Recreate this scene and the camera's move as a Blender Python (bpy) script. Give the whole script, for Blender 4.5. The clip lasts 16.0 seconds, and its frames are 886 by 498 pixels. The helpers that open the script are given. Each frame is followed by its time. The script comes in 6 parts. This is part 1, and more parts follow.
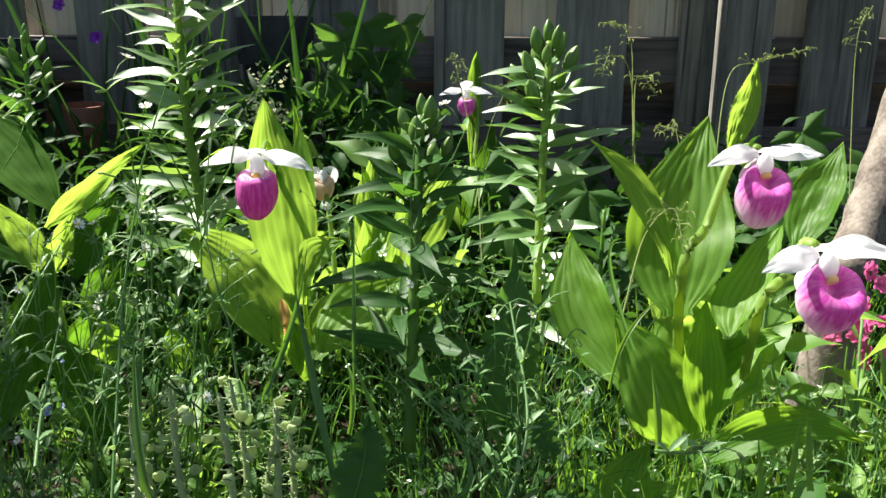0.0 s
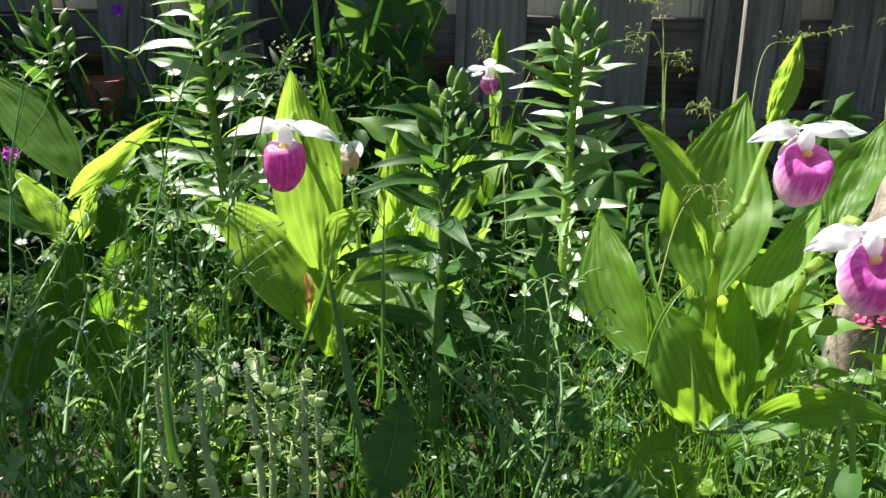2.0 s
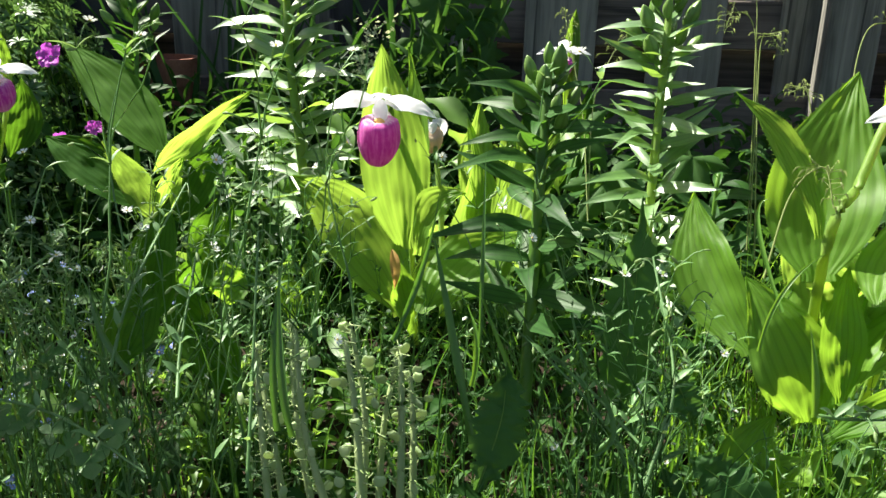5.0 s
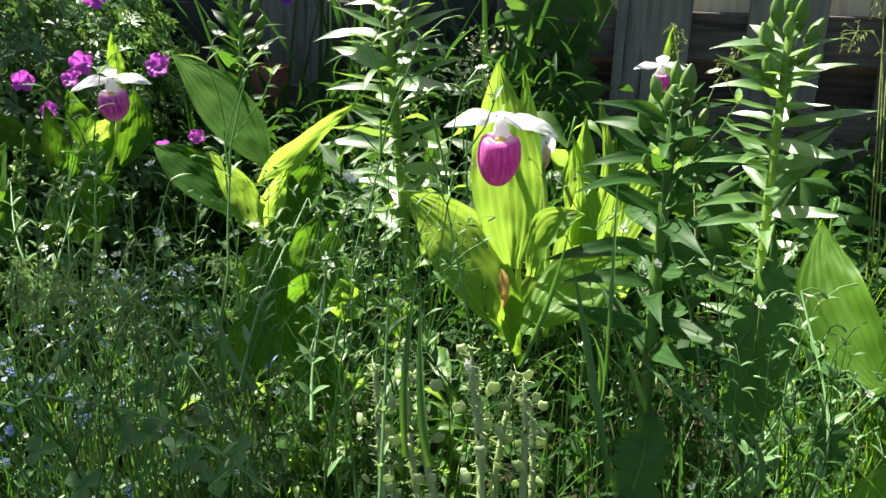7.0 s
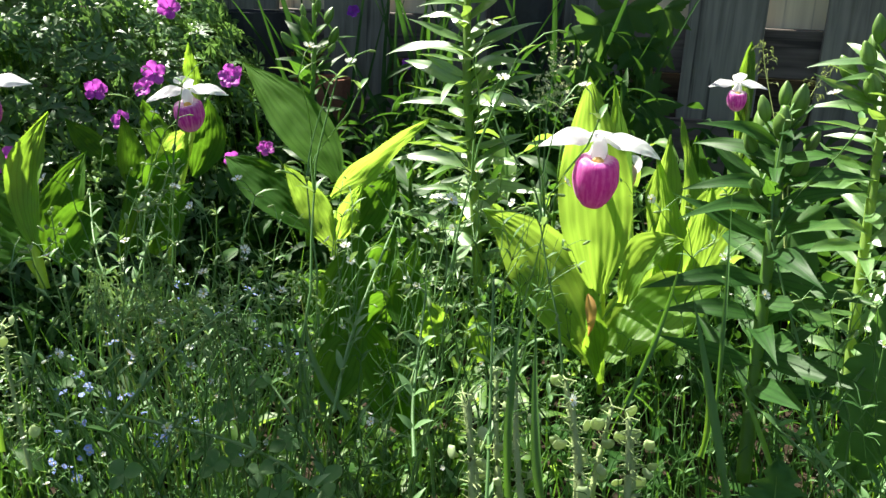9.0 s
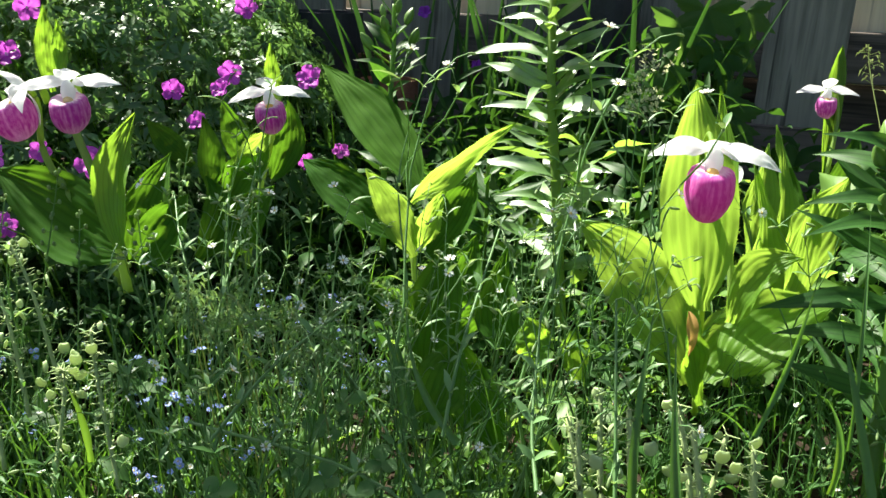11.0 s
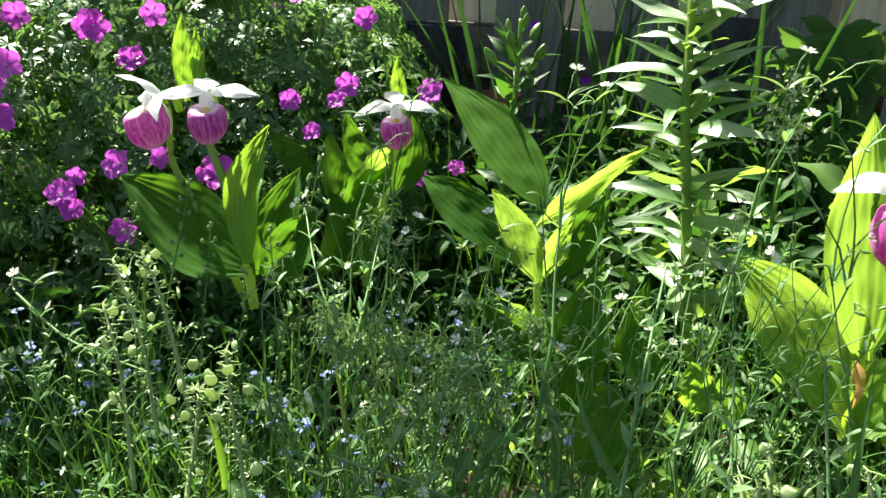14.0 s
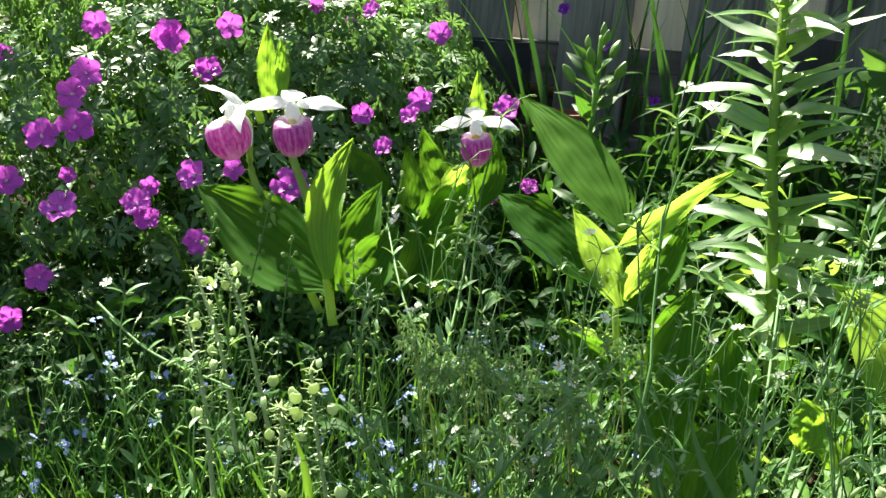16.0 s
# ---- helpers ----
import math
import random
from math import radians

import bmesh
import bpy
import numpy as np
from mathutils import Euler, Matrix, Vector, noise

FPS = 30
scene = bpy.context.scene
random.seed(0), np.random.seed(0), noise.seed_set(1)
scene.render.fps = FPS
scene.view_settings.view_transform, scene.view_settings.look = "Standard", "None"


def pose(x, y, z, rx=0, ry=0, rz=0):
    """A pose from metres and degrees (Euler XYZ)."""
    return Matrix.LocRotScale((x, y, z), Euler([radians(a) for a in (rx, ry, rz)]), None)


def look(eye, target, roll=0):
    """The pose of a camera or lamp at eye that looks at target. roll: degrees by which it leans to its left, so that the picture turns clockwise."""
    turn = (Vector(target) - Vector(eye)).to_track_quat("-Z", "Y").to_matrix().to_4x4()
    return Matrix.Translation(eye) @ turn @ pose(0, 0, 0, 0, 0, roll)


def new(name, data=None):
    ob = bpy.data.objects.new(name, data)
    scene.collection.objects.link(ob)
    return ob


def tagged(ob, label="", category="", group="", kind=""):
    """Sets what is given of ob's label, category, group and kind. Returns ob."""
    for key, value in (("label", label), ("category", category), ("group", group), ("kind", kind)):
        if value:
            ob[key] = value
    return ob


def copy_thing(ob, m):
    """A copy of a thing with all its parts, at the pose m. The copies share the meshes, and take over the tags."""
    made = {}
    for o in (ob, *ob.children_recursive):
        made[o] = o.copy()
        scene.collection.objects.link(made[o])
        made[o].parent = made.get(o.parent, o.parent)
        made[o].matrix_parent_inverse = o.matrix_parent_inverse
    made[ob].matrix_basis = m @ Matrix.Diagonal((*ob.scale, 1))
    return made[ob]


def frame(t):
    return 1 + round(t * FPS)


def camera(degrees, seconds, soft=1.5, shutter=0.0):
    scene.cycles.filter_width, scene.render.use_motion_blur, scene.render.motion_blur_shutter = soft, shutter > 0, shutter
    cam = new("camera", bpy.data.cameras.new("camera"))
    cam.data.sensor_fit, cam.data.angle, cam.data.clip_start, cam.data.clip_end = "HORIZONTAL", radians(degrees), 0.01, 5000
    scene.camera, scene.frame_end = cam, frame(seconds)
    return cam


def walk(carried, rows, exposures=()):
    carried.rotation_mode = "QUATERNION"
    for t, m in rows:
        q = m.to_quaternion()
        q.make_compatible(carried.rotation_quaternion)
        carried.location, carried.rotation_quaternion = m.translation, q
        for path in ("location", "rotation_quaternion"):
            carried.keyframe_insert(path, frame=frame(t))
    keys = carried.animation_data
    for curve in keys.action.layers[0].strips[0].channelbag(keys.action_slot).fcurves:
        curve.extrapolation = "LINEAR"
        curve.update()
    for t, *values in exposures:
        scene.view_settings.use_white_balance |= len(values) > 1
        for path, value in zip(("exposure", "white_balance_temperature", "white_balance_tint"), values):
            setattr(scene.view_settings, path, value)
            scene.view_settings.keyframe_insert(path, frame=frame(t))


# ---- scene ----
cam = camera(55.5, 16.0, soft=1.5)
METRES, EYE, TILT, LEAN, TURN = 0.30, 0.56, -17.0, 0.0, 0.0
ROWS = [
    (0.0, 0.0, 0.0, 0.0, -0.0, 0.0, 0.0),
    (0.5, -0.0093, 0.0103, -0.0099, 0.3, -0.47, -0.23),
    (1.0, -0.0173, 0.0059, -0.0138, 0.5, -0.69, -0.53),
    (1.5, -0.0289, 0.0214, -0.0174, 0.69, -0.91, -0.74),
    (2.0, -0.0413, 0.0298, -0.0216, 0.83, -1.13, -0.91),
    (2.5, -0.0536, 0.0324, -0.0274, 1.04, -1.36, -1.13),
    (3.0, -0.056, 0.0366, -0.0351, 1.27, -1.48, -1.21),
    (5.5, -0.193, 0.047, -0.0471, 5.25, -2.38, -2.52),
    (6.0, -0.2275, 0.0485, -0.0455, 6.59, -2.59, -2.82),
    (6.5, -0.2619, 0.0668, -0.0357, 7.46, -2.32, -3.22),
    (7.0, -0.2998, 0.0723, -0.0254, 8.15, -1.77, -3.76),
    (7.5, -0.3273, 0.0842, -0.0246, 8.8, -1.42, -4.16),
    (8.0, -0.3637, 0.1145, -0.0255, 9.36, -1.38, -4.36),
    (8.5, -0.3969, 0.1184, -0.0196, 10.08, -1.3, -4.7),
    (9.0, -0.4321, 0.1355, -0.0121, 10.88, -1.16, -5.09),
    (11.5, -0.6064, 0.1999, -0.001, 14.82, -1.48, -6.51),
    (12.0, -0.6427, 0.1972, 0.0065, 15.66, -1.54, -6.95),
    (12.5, -0.6821, 0.2142, -0.0011, 16.38, -1.59, -7.44),
    (13.0, -0.7112, 0.2248, 0.0017, 17.04, -1.58, -7.81),
    (13.5, -0.7464, 0.243, 0.0046, 17.75, -1.5, -8.22),
    (14.0, -0.7818, 0.2512, 0.0126, 18.57, -1.24, -8.61),
    (14.5, -0.8126, 0.2538, 0.0129, 19.4, -0.98, -8.83),
    (15.0, -0.8419, 0.2733, 0.0106, 20.12, -0.87, -9.22),
    (15.5, -0.8762, 0.2751, 0.0016, 20.73, -0.74, -9.69),
    (16.0, -0.9053, 0.2714, -0.0006, 21.42, -0.55, -10.16),
]
walk(cam, [(t, pose(0, 0, EYE, TILT, LEAN, TURN) @ pose(METRES * x, METRES * y, METRES * z, 90 + pitch, roll, yaw)) for t, x, y, z, yaw, pitch, roll in ROWS],
     exposures=[(0.0, 1.70, 6500, 10), (2.5, 1.74, 6550, 9), (6.0, 1.82, 6600, 8), (9.0, 1.90, 6600, 6), (12.5, 1.98, 6700, 4), (14.0, 2.07, 6750, 3), (16.0, 2.24, 6800, 3)])

# ---- light: a high sun behind the plants, to the back left, and the sky ----
SUN_AZ, SUN_EL = radians(-60), radians(51)      # azimuth from +y towards +x
to_sun = Vector((math.sin(SUN_AZ) * math.cos(SUN_EL), math.cos(SUN_AZ) * math.cos(SUN_EL), math.sin(SUN_EL)))
world = bpy.data.worlds.new("sky")
scene.world = world
world.use_nodes = True
wn = world.node_tree.nodes
sky = wn.new("ShaderNodeTexSky")
sky.sky_type, sky.sun_disc = "NISHITA", False
sky.sun_elevation, sky.sun_rotation = SUN_EL, SUN_AZ
sky.dust_density, sky.ozone_density = 2.0, 0.7
world.node_tree.links.new(sky.outputs[0], wn["Background"].inputs[0])
wn["Background"].inputs[1].default_value = 0.045
sun_data = bpy.data.lights.new("sun", "SUN")
sun_data.energy, sun_data.angle, sun_data.color = 5.0, radians(0.55), (1.0, 0.95, 0.86)
sun = new("sun", sun_data)
sun.matrix_world = look(to_sun * 20, (0, 0, 0))


# ---- materials ----
def nodes(name):
    m = bpy.data.materials.new(name)
    m.use_nodes = True
    nt = m.node_tree
    nt.nodes.clear()
    return m, nt, nt.nodes.new("ShaderNodeOutputMaterial")


def link(nt, a, b):
    nt.links.new(a, b)


def ramp(nt, fac, stops):
    r = nt.nodes.new("ShaderNodeValToRGB")
    while len(r.color_ramp.elements) < len(stops):
        r.color_ramp.elements.new(0.5)
    for e, (p, c) in zip(r.color_ramp.elements, stops):
        e.position, e.color = p, (*c, 1)
    link(nt, fac, r.inputs[0])
    return r.outputs[0]


def noise_of(nt, scale, detail=3, coord="Object", stretch=(1, 1, 1)):
    tc = nt.nodes.new("ShaderNodeTexCoord")
    mp = nt.nodes.new("ShaderNodeMapping")
    mp.inputs["Scale"].default_value = stretch
    n = nt.nodes.new("ShaderNodeTexNoise")
    n.inputs["Scale"].default_value, n.inputs["Detail"].default_value = scale, detail
    link(nt, tc.outputs[coord], mp.inputs[0])
    link(nt, mp.outputs[0], n.inputs["Vector"])
    return n.outputs["Fac"]


def mathn(nt, op, a, b=0.5):
    n = nt.nodes.new("ShaderNodeMath")
    n.operation = op
    for k, v in ((0, a), (1, b)):
        if isinstance(v, (int, float)):
            n.inputs[k].default_value = v
        else:
            link(nt, v, n.inputs[k])
    return n.outputs[0]


def mixc(nt, fac, a, b, blend="MIX"):
    n = nt.nodes.new("ShaderNodeMix")
    n.data_type, n.blend_type = "RGBA", blend
    for k, v in ((0, fac), (6, a), (7, b)):
        if isinstance(v, (int, float)):
            n.inputs[k].default_value = v
        elif isinstance(v, tuple):
            n.inputs[k].default_value = (*v, 1)
        else:
            link(nt, v, n.inputs[k])
    return n.outputs[2]


def bump(nt, height, strength, dist=0.002):
    b = nt.nodes.new("ShaderNodeBump")
    b.inputs["Strength"].default_value, b.inputs["Distance"].default_value = strength, dist
    link(nt, height, b.inputs["Height"])
    return b.outputs[0]


def thin(name, dark, light, glow, through_share=0.45, rough=0.42, spec=0.5, veins=0.0, vein_count=14, island=False, speckle=0.0, grain=60, wax=0.0):
    """A thin living surface (leaf or petal): colour varied by noise and by piece, gloss, and light let through."""
    m, nt, out = nodes(name)
    n1 = noise_of(nt, grain, 3)
    n2 = noise_of(nt, 9, 2)
    f = mathn(nt, "ADD", mathn(nt, "MULTIPLY", n1, 0.5), mathn(nt, "MULTIPLY", n2, 0.5))
    if island:
        g = nt.nodes.new("ShaderNodeNewGeometry")
        rnd = g.outputs["Random Per Island"]
    else:
        g = nt.nodes.new("ShaderNodeObjectInfo")
        rnd = g.outputs["Random"]
    f = mathn(nt, "ADD", mathn(nt, "MULTIPLY", f, 0.65), mathn(nt, "MULTIPLY", rnd, 0.35))
    col = ramp(nt, f, [(0.3, dark), (0.68, light)])
    height = n1
    if veins:
        uv = nt.nodes.new("ShaderNodeUVMap")
        sep = nt.nodes.new("ShaderNodeSeparateXYZ")
        link(nt, uv.outputs[0], sep.inputs[0])
        wob = mathn(nt, "ADD", sep.outputs[0], mathn(nt, "MULTIPLY", noise_of(nt, 25, 1), 0.02))
        s = mathn(nt, "SINE", mathn(nt, "MULTIPLY", wob, vein_count * 2 * math.pi))
        v = mathn(nt, "POWER", mathn(nt, "ADD", mathn(nt, "MULTIPLY", s, 0.5), 0.5), 5.0)
        streak = nt.nodes.new("ShaderNodeTexNoise")          # uneven fine lines between the main veins
        mpu = nt.nodes.new("ShaderNodeMapping")
        mpu.inputs["Scale"].default_value = (vein_count * 7, 2.2, 1)
        link(nt, uv.outputs[0], mpu.inputs[0])
        link(nt, mpu.outputs[0], streak.inputs["Vector"])
        streak.inputs["Scale"].default_value, streak.inputs["Detail"].default_value = 1.0, 2
        fine = ramp(nt, streak.outputs["Fac"], [(0.42, (0, 0, 0)), (0.66, (1, 1, 1))])
        v = mathn(nt, "MINIMUM", mathn(nt, "ADD", v, mathn(nt, "MULTIPLY", fine, 0.40)), 1.0)
        col = mixc(nt, mathn(nt, "MULTIPLY", v, veins), col, tuple(c * 0.45 for c in dark))
        height = v
    if speckle:
        sp = mathn(nt, "GREATER_THAN", noise_of(nt, 220, 1), 0.72)
        col = mixc(nt, mathn(nt, "MULTIPLY", sp, speckle), col, (0.35, 0.30, 0.10))
    p = nt.nodes.new("ShaderNodeBsdfPrincipled")
    link(nt, col, p.inputs["Base Color"])
    p.inputs["Roughness"].default_value = rough
    p.inputs["Specular IOR Level"].default_value = spec
    p.inputs["Coat Weight"].default_value, p.inputs["Coat Roughness"].default_value = wax, rough * 0.85
    link(nt, bump(nt, height, 0.08 if veins else 0.25), p.inputs["Normal"])
    t = nt.nodes.new("ShaderNodeBsdfTranslucent")
    link(nt, mixc(nt, 1.0, mixc(nt, 0.35, glow, col), glow, "MIX"), t.inputs[0])
    if veins:
        link(nt, mixc(nt, mathn(nt, "MULTIPLY", v, veins), glow, tuple(c * 0.5 for c in glow)), t.inputs[0])
    mix = nt.nodes.new("ShaderNodeMixShader")
    mix.inputs[0].default_value = through_share
    link(nt, p.outputs[0], mix.inputs[1])
    link(nt, t.outputs[0], mix.inputs[2])
    link(nt, mix.outputs[0], out.inputs[0])
    return m


def solid(name, dark, light, rough=0.8, scale=20, detail=4, bumps=0.4, stretch=(1, 1, 1), dist=0.004, spec=0.3):
    m, nt, out = nodes(name)
    n = noise_of(nt, scale, detail, stretch=stretch)
    n2 = noise_of(nt, scale * 7, 3, stretch=stretch)
    f = mathn(nt, "ADD", mathn(nt, "MULTIPLY", n, 0.65), mathn(nt, "MULTIPLY", n2, 0.35))
    col = ramp(nt, f, [(0.32, dark), (0.66, light)])
    p = nt.nodes.new("ShaderNodeBsdfPrincipled")
    link(nt, col, p.inputs["Base Color"])
    p.inputs["Roughness"].default_value = rough
    p.inputs["Specular IOR Level"].default_value = spec
    link(nt, bump(nt, f, bumps, dist), p.inputs["Normal"])
    link(nt, p.outputs[0], out.inputs[0])
    return m


def weathered(name, dark, light, knots=True, along=(1, 1, 0.06)):
    """Old bare boards: grey grain along the length, knots and streaks."""
    m, nt, out = nodes(name)
    info = nt.nodes.new("ShaderNodeObjectInfo")
    tc = nt.nodes.new("ShaderNodeTexCoord")
    add = nt.nodes.new("ShaderNodeVectorMath")
    add.operation = "ADD"
    link(nt, tc.outputs["Object"], add.inputs[0])
    sc = nt.nodes.new("ShaderNodeVectorMath")
    sc.operation = "SCALE"
    sc.inputs[0].default_value = (7.1, 3.3, 5.7)
    link(nt, info.outputs["Random"], sc.inputs["Scale"])
    link(nt, sc.outputs[0], add.inputs[1])
    mp = nt.nodes.new("ShaderNodeMapping")
    mp.inputs["Scale"].default_value = along
    link(nt, add.outputs[0], mp.inputs[0])
    grain = nt.nodes.new("ShaderNodeTexNoise")
    grain.inputs["Scale"].default_value, grain.inputs["Detail"].default_value, grain.inputs["Distortion"].default_value = 90, 5, 0.4
    link(nt, mp.outputs[0], grain.inputs["Vector"])
    blot = nt.nodes.new("ShaderNodeTexNoise")
    blot.inputs["Scale"].default_value, blot.inputs["Detail"].default_value = 7, 3
    link(nt, add.outputs[0], blot.inputs["Vector"])
    f = mathn(nt, "ADD", mathn(nt, "MULTIPLY", grain.outputs["Fac"], 0.6), mathn(nt, "MULTIPLY", blot.outputs["Fac"], 0.4))
    f = mathn(nt, "ADD", f, mathn(nt, "MULTIPLY", mathn(nt, "SUBTRACT", info.outputs["Random"], 0.5), 0.15))
    col = ramp(nt, f, [(0.34, dark), (0.64, light)])
    crack = nt.nodes.new("ShaderNodeTexNoise")          # dark drying cracks along the grain
    crack.inputs["Scale"].default_value, crack.inputs["Detail"].default_value, crack.inputs["Distortion"].default_value = 55, 4, 0.8
    mp3 = nt.nodes.new("ShaderNodeMapping")
    mp3.inputs["Scale"].default_value = tuple(q * 0.5 if q < 0.5 else q for q in along)
    link(nt, add.outputs[0], mp3.inputs[0])
    link(nt, mp3.outputs[0], crack.inputs["Vector"])
    col = mixc(nt, ramp(nt, crack.outputs["Fac"], [(0.34, (0.8, 0.8, 0.8)), (0.42, (0, 0, 0))]), col, tuple(c * 0.4 for c in dark))
    vor = nt.nodes.new("ShaderNodeTexVoronoi")
    vor.inputs["Scale"].default_value = 5.5
    mp2 = nt.nodes.new("ShaderNodeMapping")
    mp2.inputs["Scale"].default_value = (1, 0.3, 0.45)
    link(nt, add.outputs[0], mp2.inputs[0])
    link(nt, mp2.outputs[0], vor.inputs["Vector"])
    k = mathn(nt, "LESS_THAN", vor.outputs["Distance"], 0.065)
    if knots:
        col = mixc(nt, mathn(nt, "MULTIPLY", k, 0.75), col, tuple(c * 0.35 for c in dark))
    p = nt.nodes.new("ShaderNodeBsdfPrincipled")
    link(nt, col, p.inputs["Base Color"])
    p.inputs["Roughness"].default_value = 0.85
    link(nt, bump(nt, f, 0.6, 0.003), p.inputs["Normal"])
    link(nt, p.outputs[0], out.inputs[0])
    return m


def pouch_skin(name, deep, pale, rim, rim_at, foot_at, streak=0.5, toe=None):
    """Slipper pouch: deep pink with pale streaks, a pale rim at the mouth and a pale toe (v runs from mouth to toe)."""
    m, nt, out = nodes(name)
    uv = nt.nodes.new("ShaderNodeUVMap")
    sep = nt.nodes.new("ShaderNodeSeparateXYZ")
    link(nt, uv.outputs[0], sep.inputs[0])
    mp = nt.nodes.new("ShaderNodeMapping")
    mp.inputs["Scale"].default_value = (38, 5, 1)
    link(nt, uv.outputs[0], mp.inputs[0])
    n = nt.nodes.new("ShaderNodeTexNoise")
    n.inputs["Scale"].default_value, n.inputs["Detail"].default_value = 1.0, 4
    link(nt, mp.outputs[0], n.inputs["Vector"])
    fine = noise_of(nt, 260, 3)
    f = mathn(nt, "ADD", mathn(nt, "MULTIPLY", n.outputs["Fac"], 0.7), mathn(nt, "MULTIPLY", fine, 0.3))
    col = mixc(nt, mathn(nt, "MULTIPLY", ramp(nt, f, [(0.42, (0, 0, 0)), (0.68, (1, 1, 1))]), streak), deep, pale)
    v = mathn(nt, "ADD", sep.outputs[1], mathn(nt, "MULTIPLY", mathn(nt, "SUBTRACT", n.outputs["Fac"], 0.5), 0.34))
    col = mixc(nt, ramp(nt, v, [(rim_at - 0.05, (1, 1, 1)), (rim_at + 0.05, (0, 0, 0))]), col, rim)
    col = mixc(nt, ramp(nt, v, [(foot_at, (0, 0, 0)), (foot_at + 0.28, (0.95, 0.95, 0.95))]), col, toe or rim)
    p = nt.nodes.new("ShaderNodeBsdfPrincipled")
    link(nt, col, p.inputs["Base Color"])
    p.inputs["Roughness"].default_value = 0.5
    p.inputs["Sheen Weight"].default_value = 0.15
    link(nt, bump(nt, f, 0.3, 0.001), p.inputs["Normal"])
    t = nt.nodes.new("ShaderNodeBsdfTranslucent")
    link(nt, col, t.inputs[0])
    mix = nt.nodes.new("ShaderNodeMixShader")
    mix.inputs[0].default_value = 0.45
    link(nt, p.outputs[0], mix.inputs[1])
    link(nt, t.outputs[0], mix.inputs[2])
    link(nt, mix.outputs[0], out.inputs[0])
    return m


M = {}
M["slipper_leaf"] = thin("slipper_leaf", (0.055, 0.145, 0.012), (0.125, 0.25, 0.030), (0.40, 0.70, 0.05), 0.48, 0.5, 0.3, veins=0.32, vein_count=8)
# slipper_leaf for sunlit places, the light mixed into a paler green
M["lit_leaf"] = thin("lit_leaf", (0.08, 0.175, 0.018), (0.16, 0.30, 0.035), (0.46, 0.72, 0.08), 0.5, 0.5, 0.3, veins=0.28, vein_count=8)
# slipper_leaf for shaded places, the shade mixed into a darker green
M["shaded_slipper_leaf"] = thin("shaded_slipper_leaf", (0.026, 0.088, 0.010), (0.060, 0.145, 0.017), (0.20, 0.45, 0.025), 0.38, 0.75, 0.06, veins=0.35, vein_count=8)
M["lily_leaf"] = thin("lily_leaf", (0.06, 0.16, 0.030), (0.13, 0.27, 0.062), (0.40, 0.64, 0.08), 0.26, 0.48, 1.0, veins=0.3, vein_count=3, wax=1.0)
# shaded copy of lily_leaf: the darker green carries the shade
M["shaded_lily_leaf"] = thin("shaded_lily_leaf", (0.018, 0.062, 0.013), (0.042, 0.115, 0.022), (0.14, 0.34, 0.03), 0.28, 0.5, 0.22, veins=0.5, vein_count=3)
M["bud"] = thin("bud", (0.10, 0.20, 0.035), (0.20, 0.33, 0.08), (0.25, 0.45, 0.05), 0.2, 0.4, 0.5, veins=0.4, vein_count=6)
M["stem"] = thin("stem", (0.06, 0.14, 0.02), (0.12, 0.25, 0.04), (0.35, 0.55, 0.06), 0.3, 0.45, 0.4)
M["slipper_stem"] = thin("slipper_stem", (0.16, 0.28, 0.05), (0.26, 0.40, 0.09), (0.5, 0.66, 0.12), 0.45, 0.5, 0.4)
M["petal"] = thin("petal", (0.78, 0.80, 0.82), (0.88, 0.89, 0.90), (0.86, 0.88, 0.86), 0.48, 0.5, 0.35)
M["staminode"] = thin("staminode", (0.80, 0.55, 0.10), (0.88, 0.74, 0.36), (0.85, 0.65, 0.2), 0.3, 0.5, 0.3, grain=300)
M["anther"] = solid("anther", (0.75, 0.5, 0.05), (0.85, 0.65, 0.15), 0.6, 300)
M["pouch_deep"] = pouch_skin("pouch_deep", (0.56, 0.045, 0.36), (0.80, 0.30, 0.64), (0.86, 0.70, 0.80), 0.22, 0.95, 0.75)
M["pouch_fade"] = pouch_skin("pouch_fade", (0.56, 0.05, 0.40), (0.80, 0.38, 0.66), (0.88, 0.76, 0.83), 0.03, 0.40, 0.6, (0.92, 0.82, 0.89))
M["pouch_rim"] = pouch_skin("pouch_rim", (0.47, 0.025, 0.36), (0.80, 0.40, 0.70), (0.88, 0.80, 0.80), 0.25, 0.60, 0.8, (0.82, 0.50, 0.74))
M["pouch_old"] = pouch_skin("pouch_old", (0.62, 0.48, 0.34), (0.75, 0.62, 0.45), (0.8, 0.7, 0.5), 0.02, 0.9, 0.6)
M["wilted"] = thin("wilted", (0.35, 0.17, 0.05), (0.6, 0.36, 0.12), (0.7, 0.4, 0.12), 0.35, 0.7)
M["geranium_leaf"] = thin("geranium_leaf", (0.034, 0.098, 0.028), (0.10, 0.20, 0.065), (0.24, 0.44, 0.09), 0.33, 0.42, 0.55, island=True)
M["geranium_petal"] = thin("geranium_petal", (0.50, 0.03, 0.50), (0.76, 0.14, 0.74), (0.80, 0.14, 0.80), 0.4, 0.5, 0.3, veins=0.35, vein_count=4)
M["rose_petal"] = thin("rose_petal", (0.65, 0.05, 0.28), (0.8, 0.2, 0.42), (0.85, 0.2, 0.45), 0.4, 0.5, 0.3)
M["violet_petal"] = thin("violet_petal", (0.16, 0.02, 0.36), (0.28, 0.04, 0.5), (0.4, 0.06, 0.7), 0.4, 0.5, 0.3)
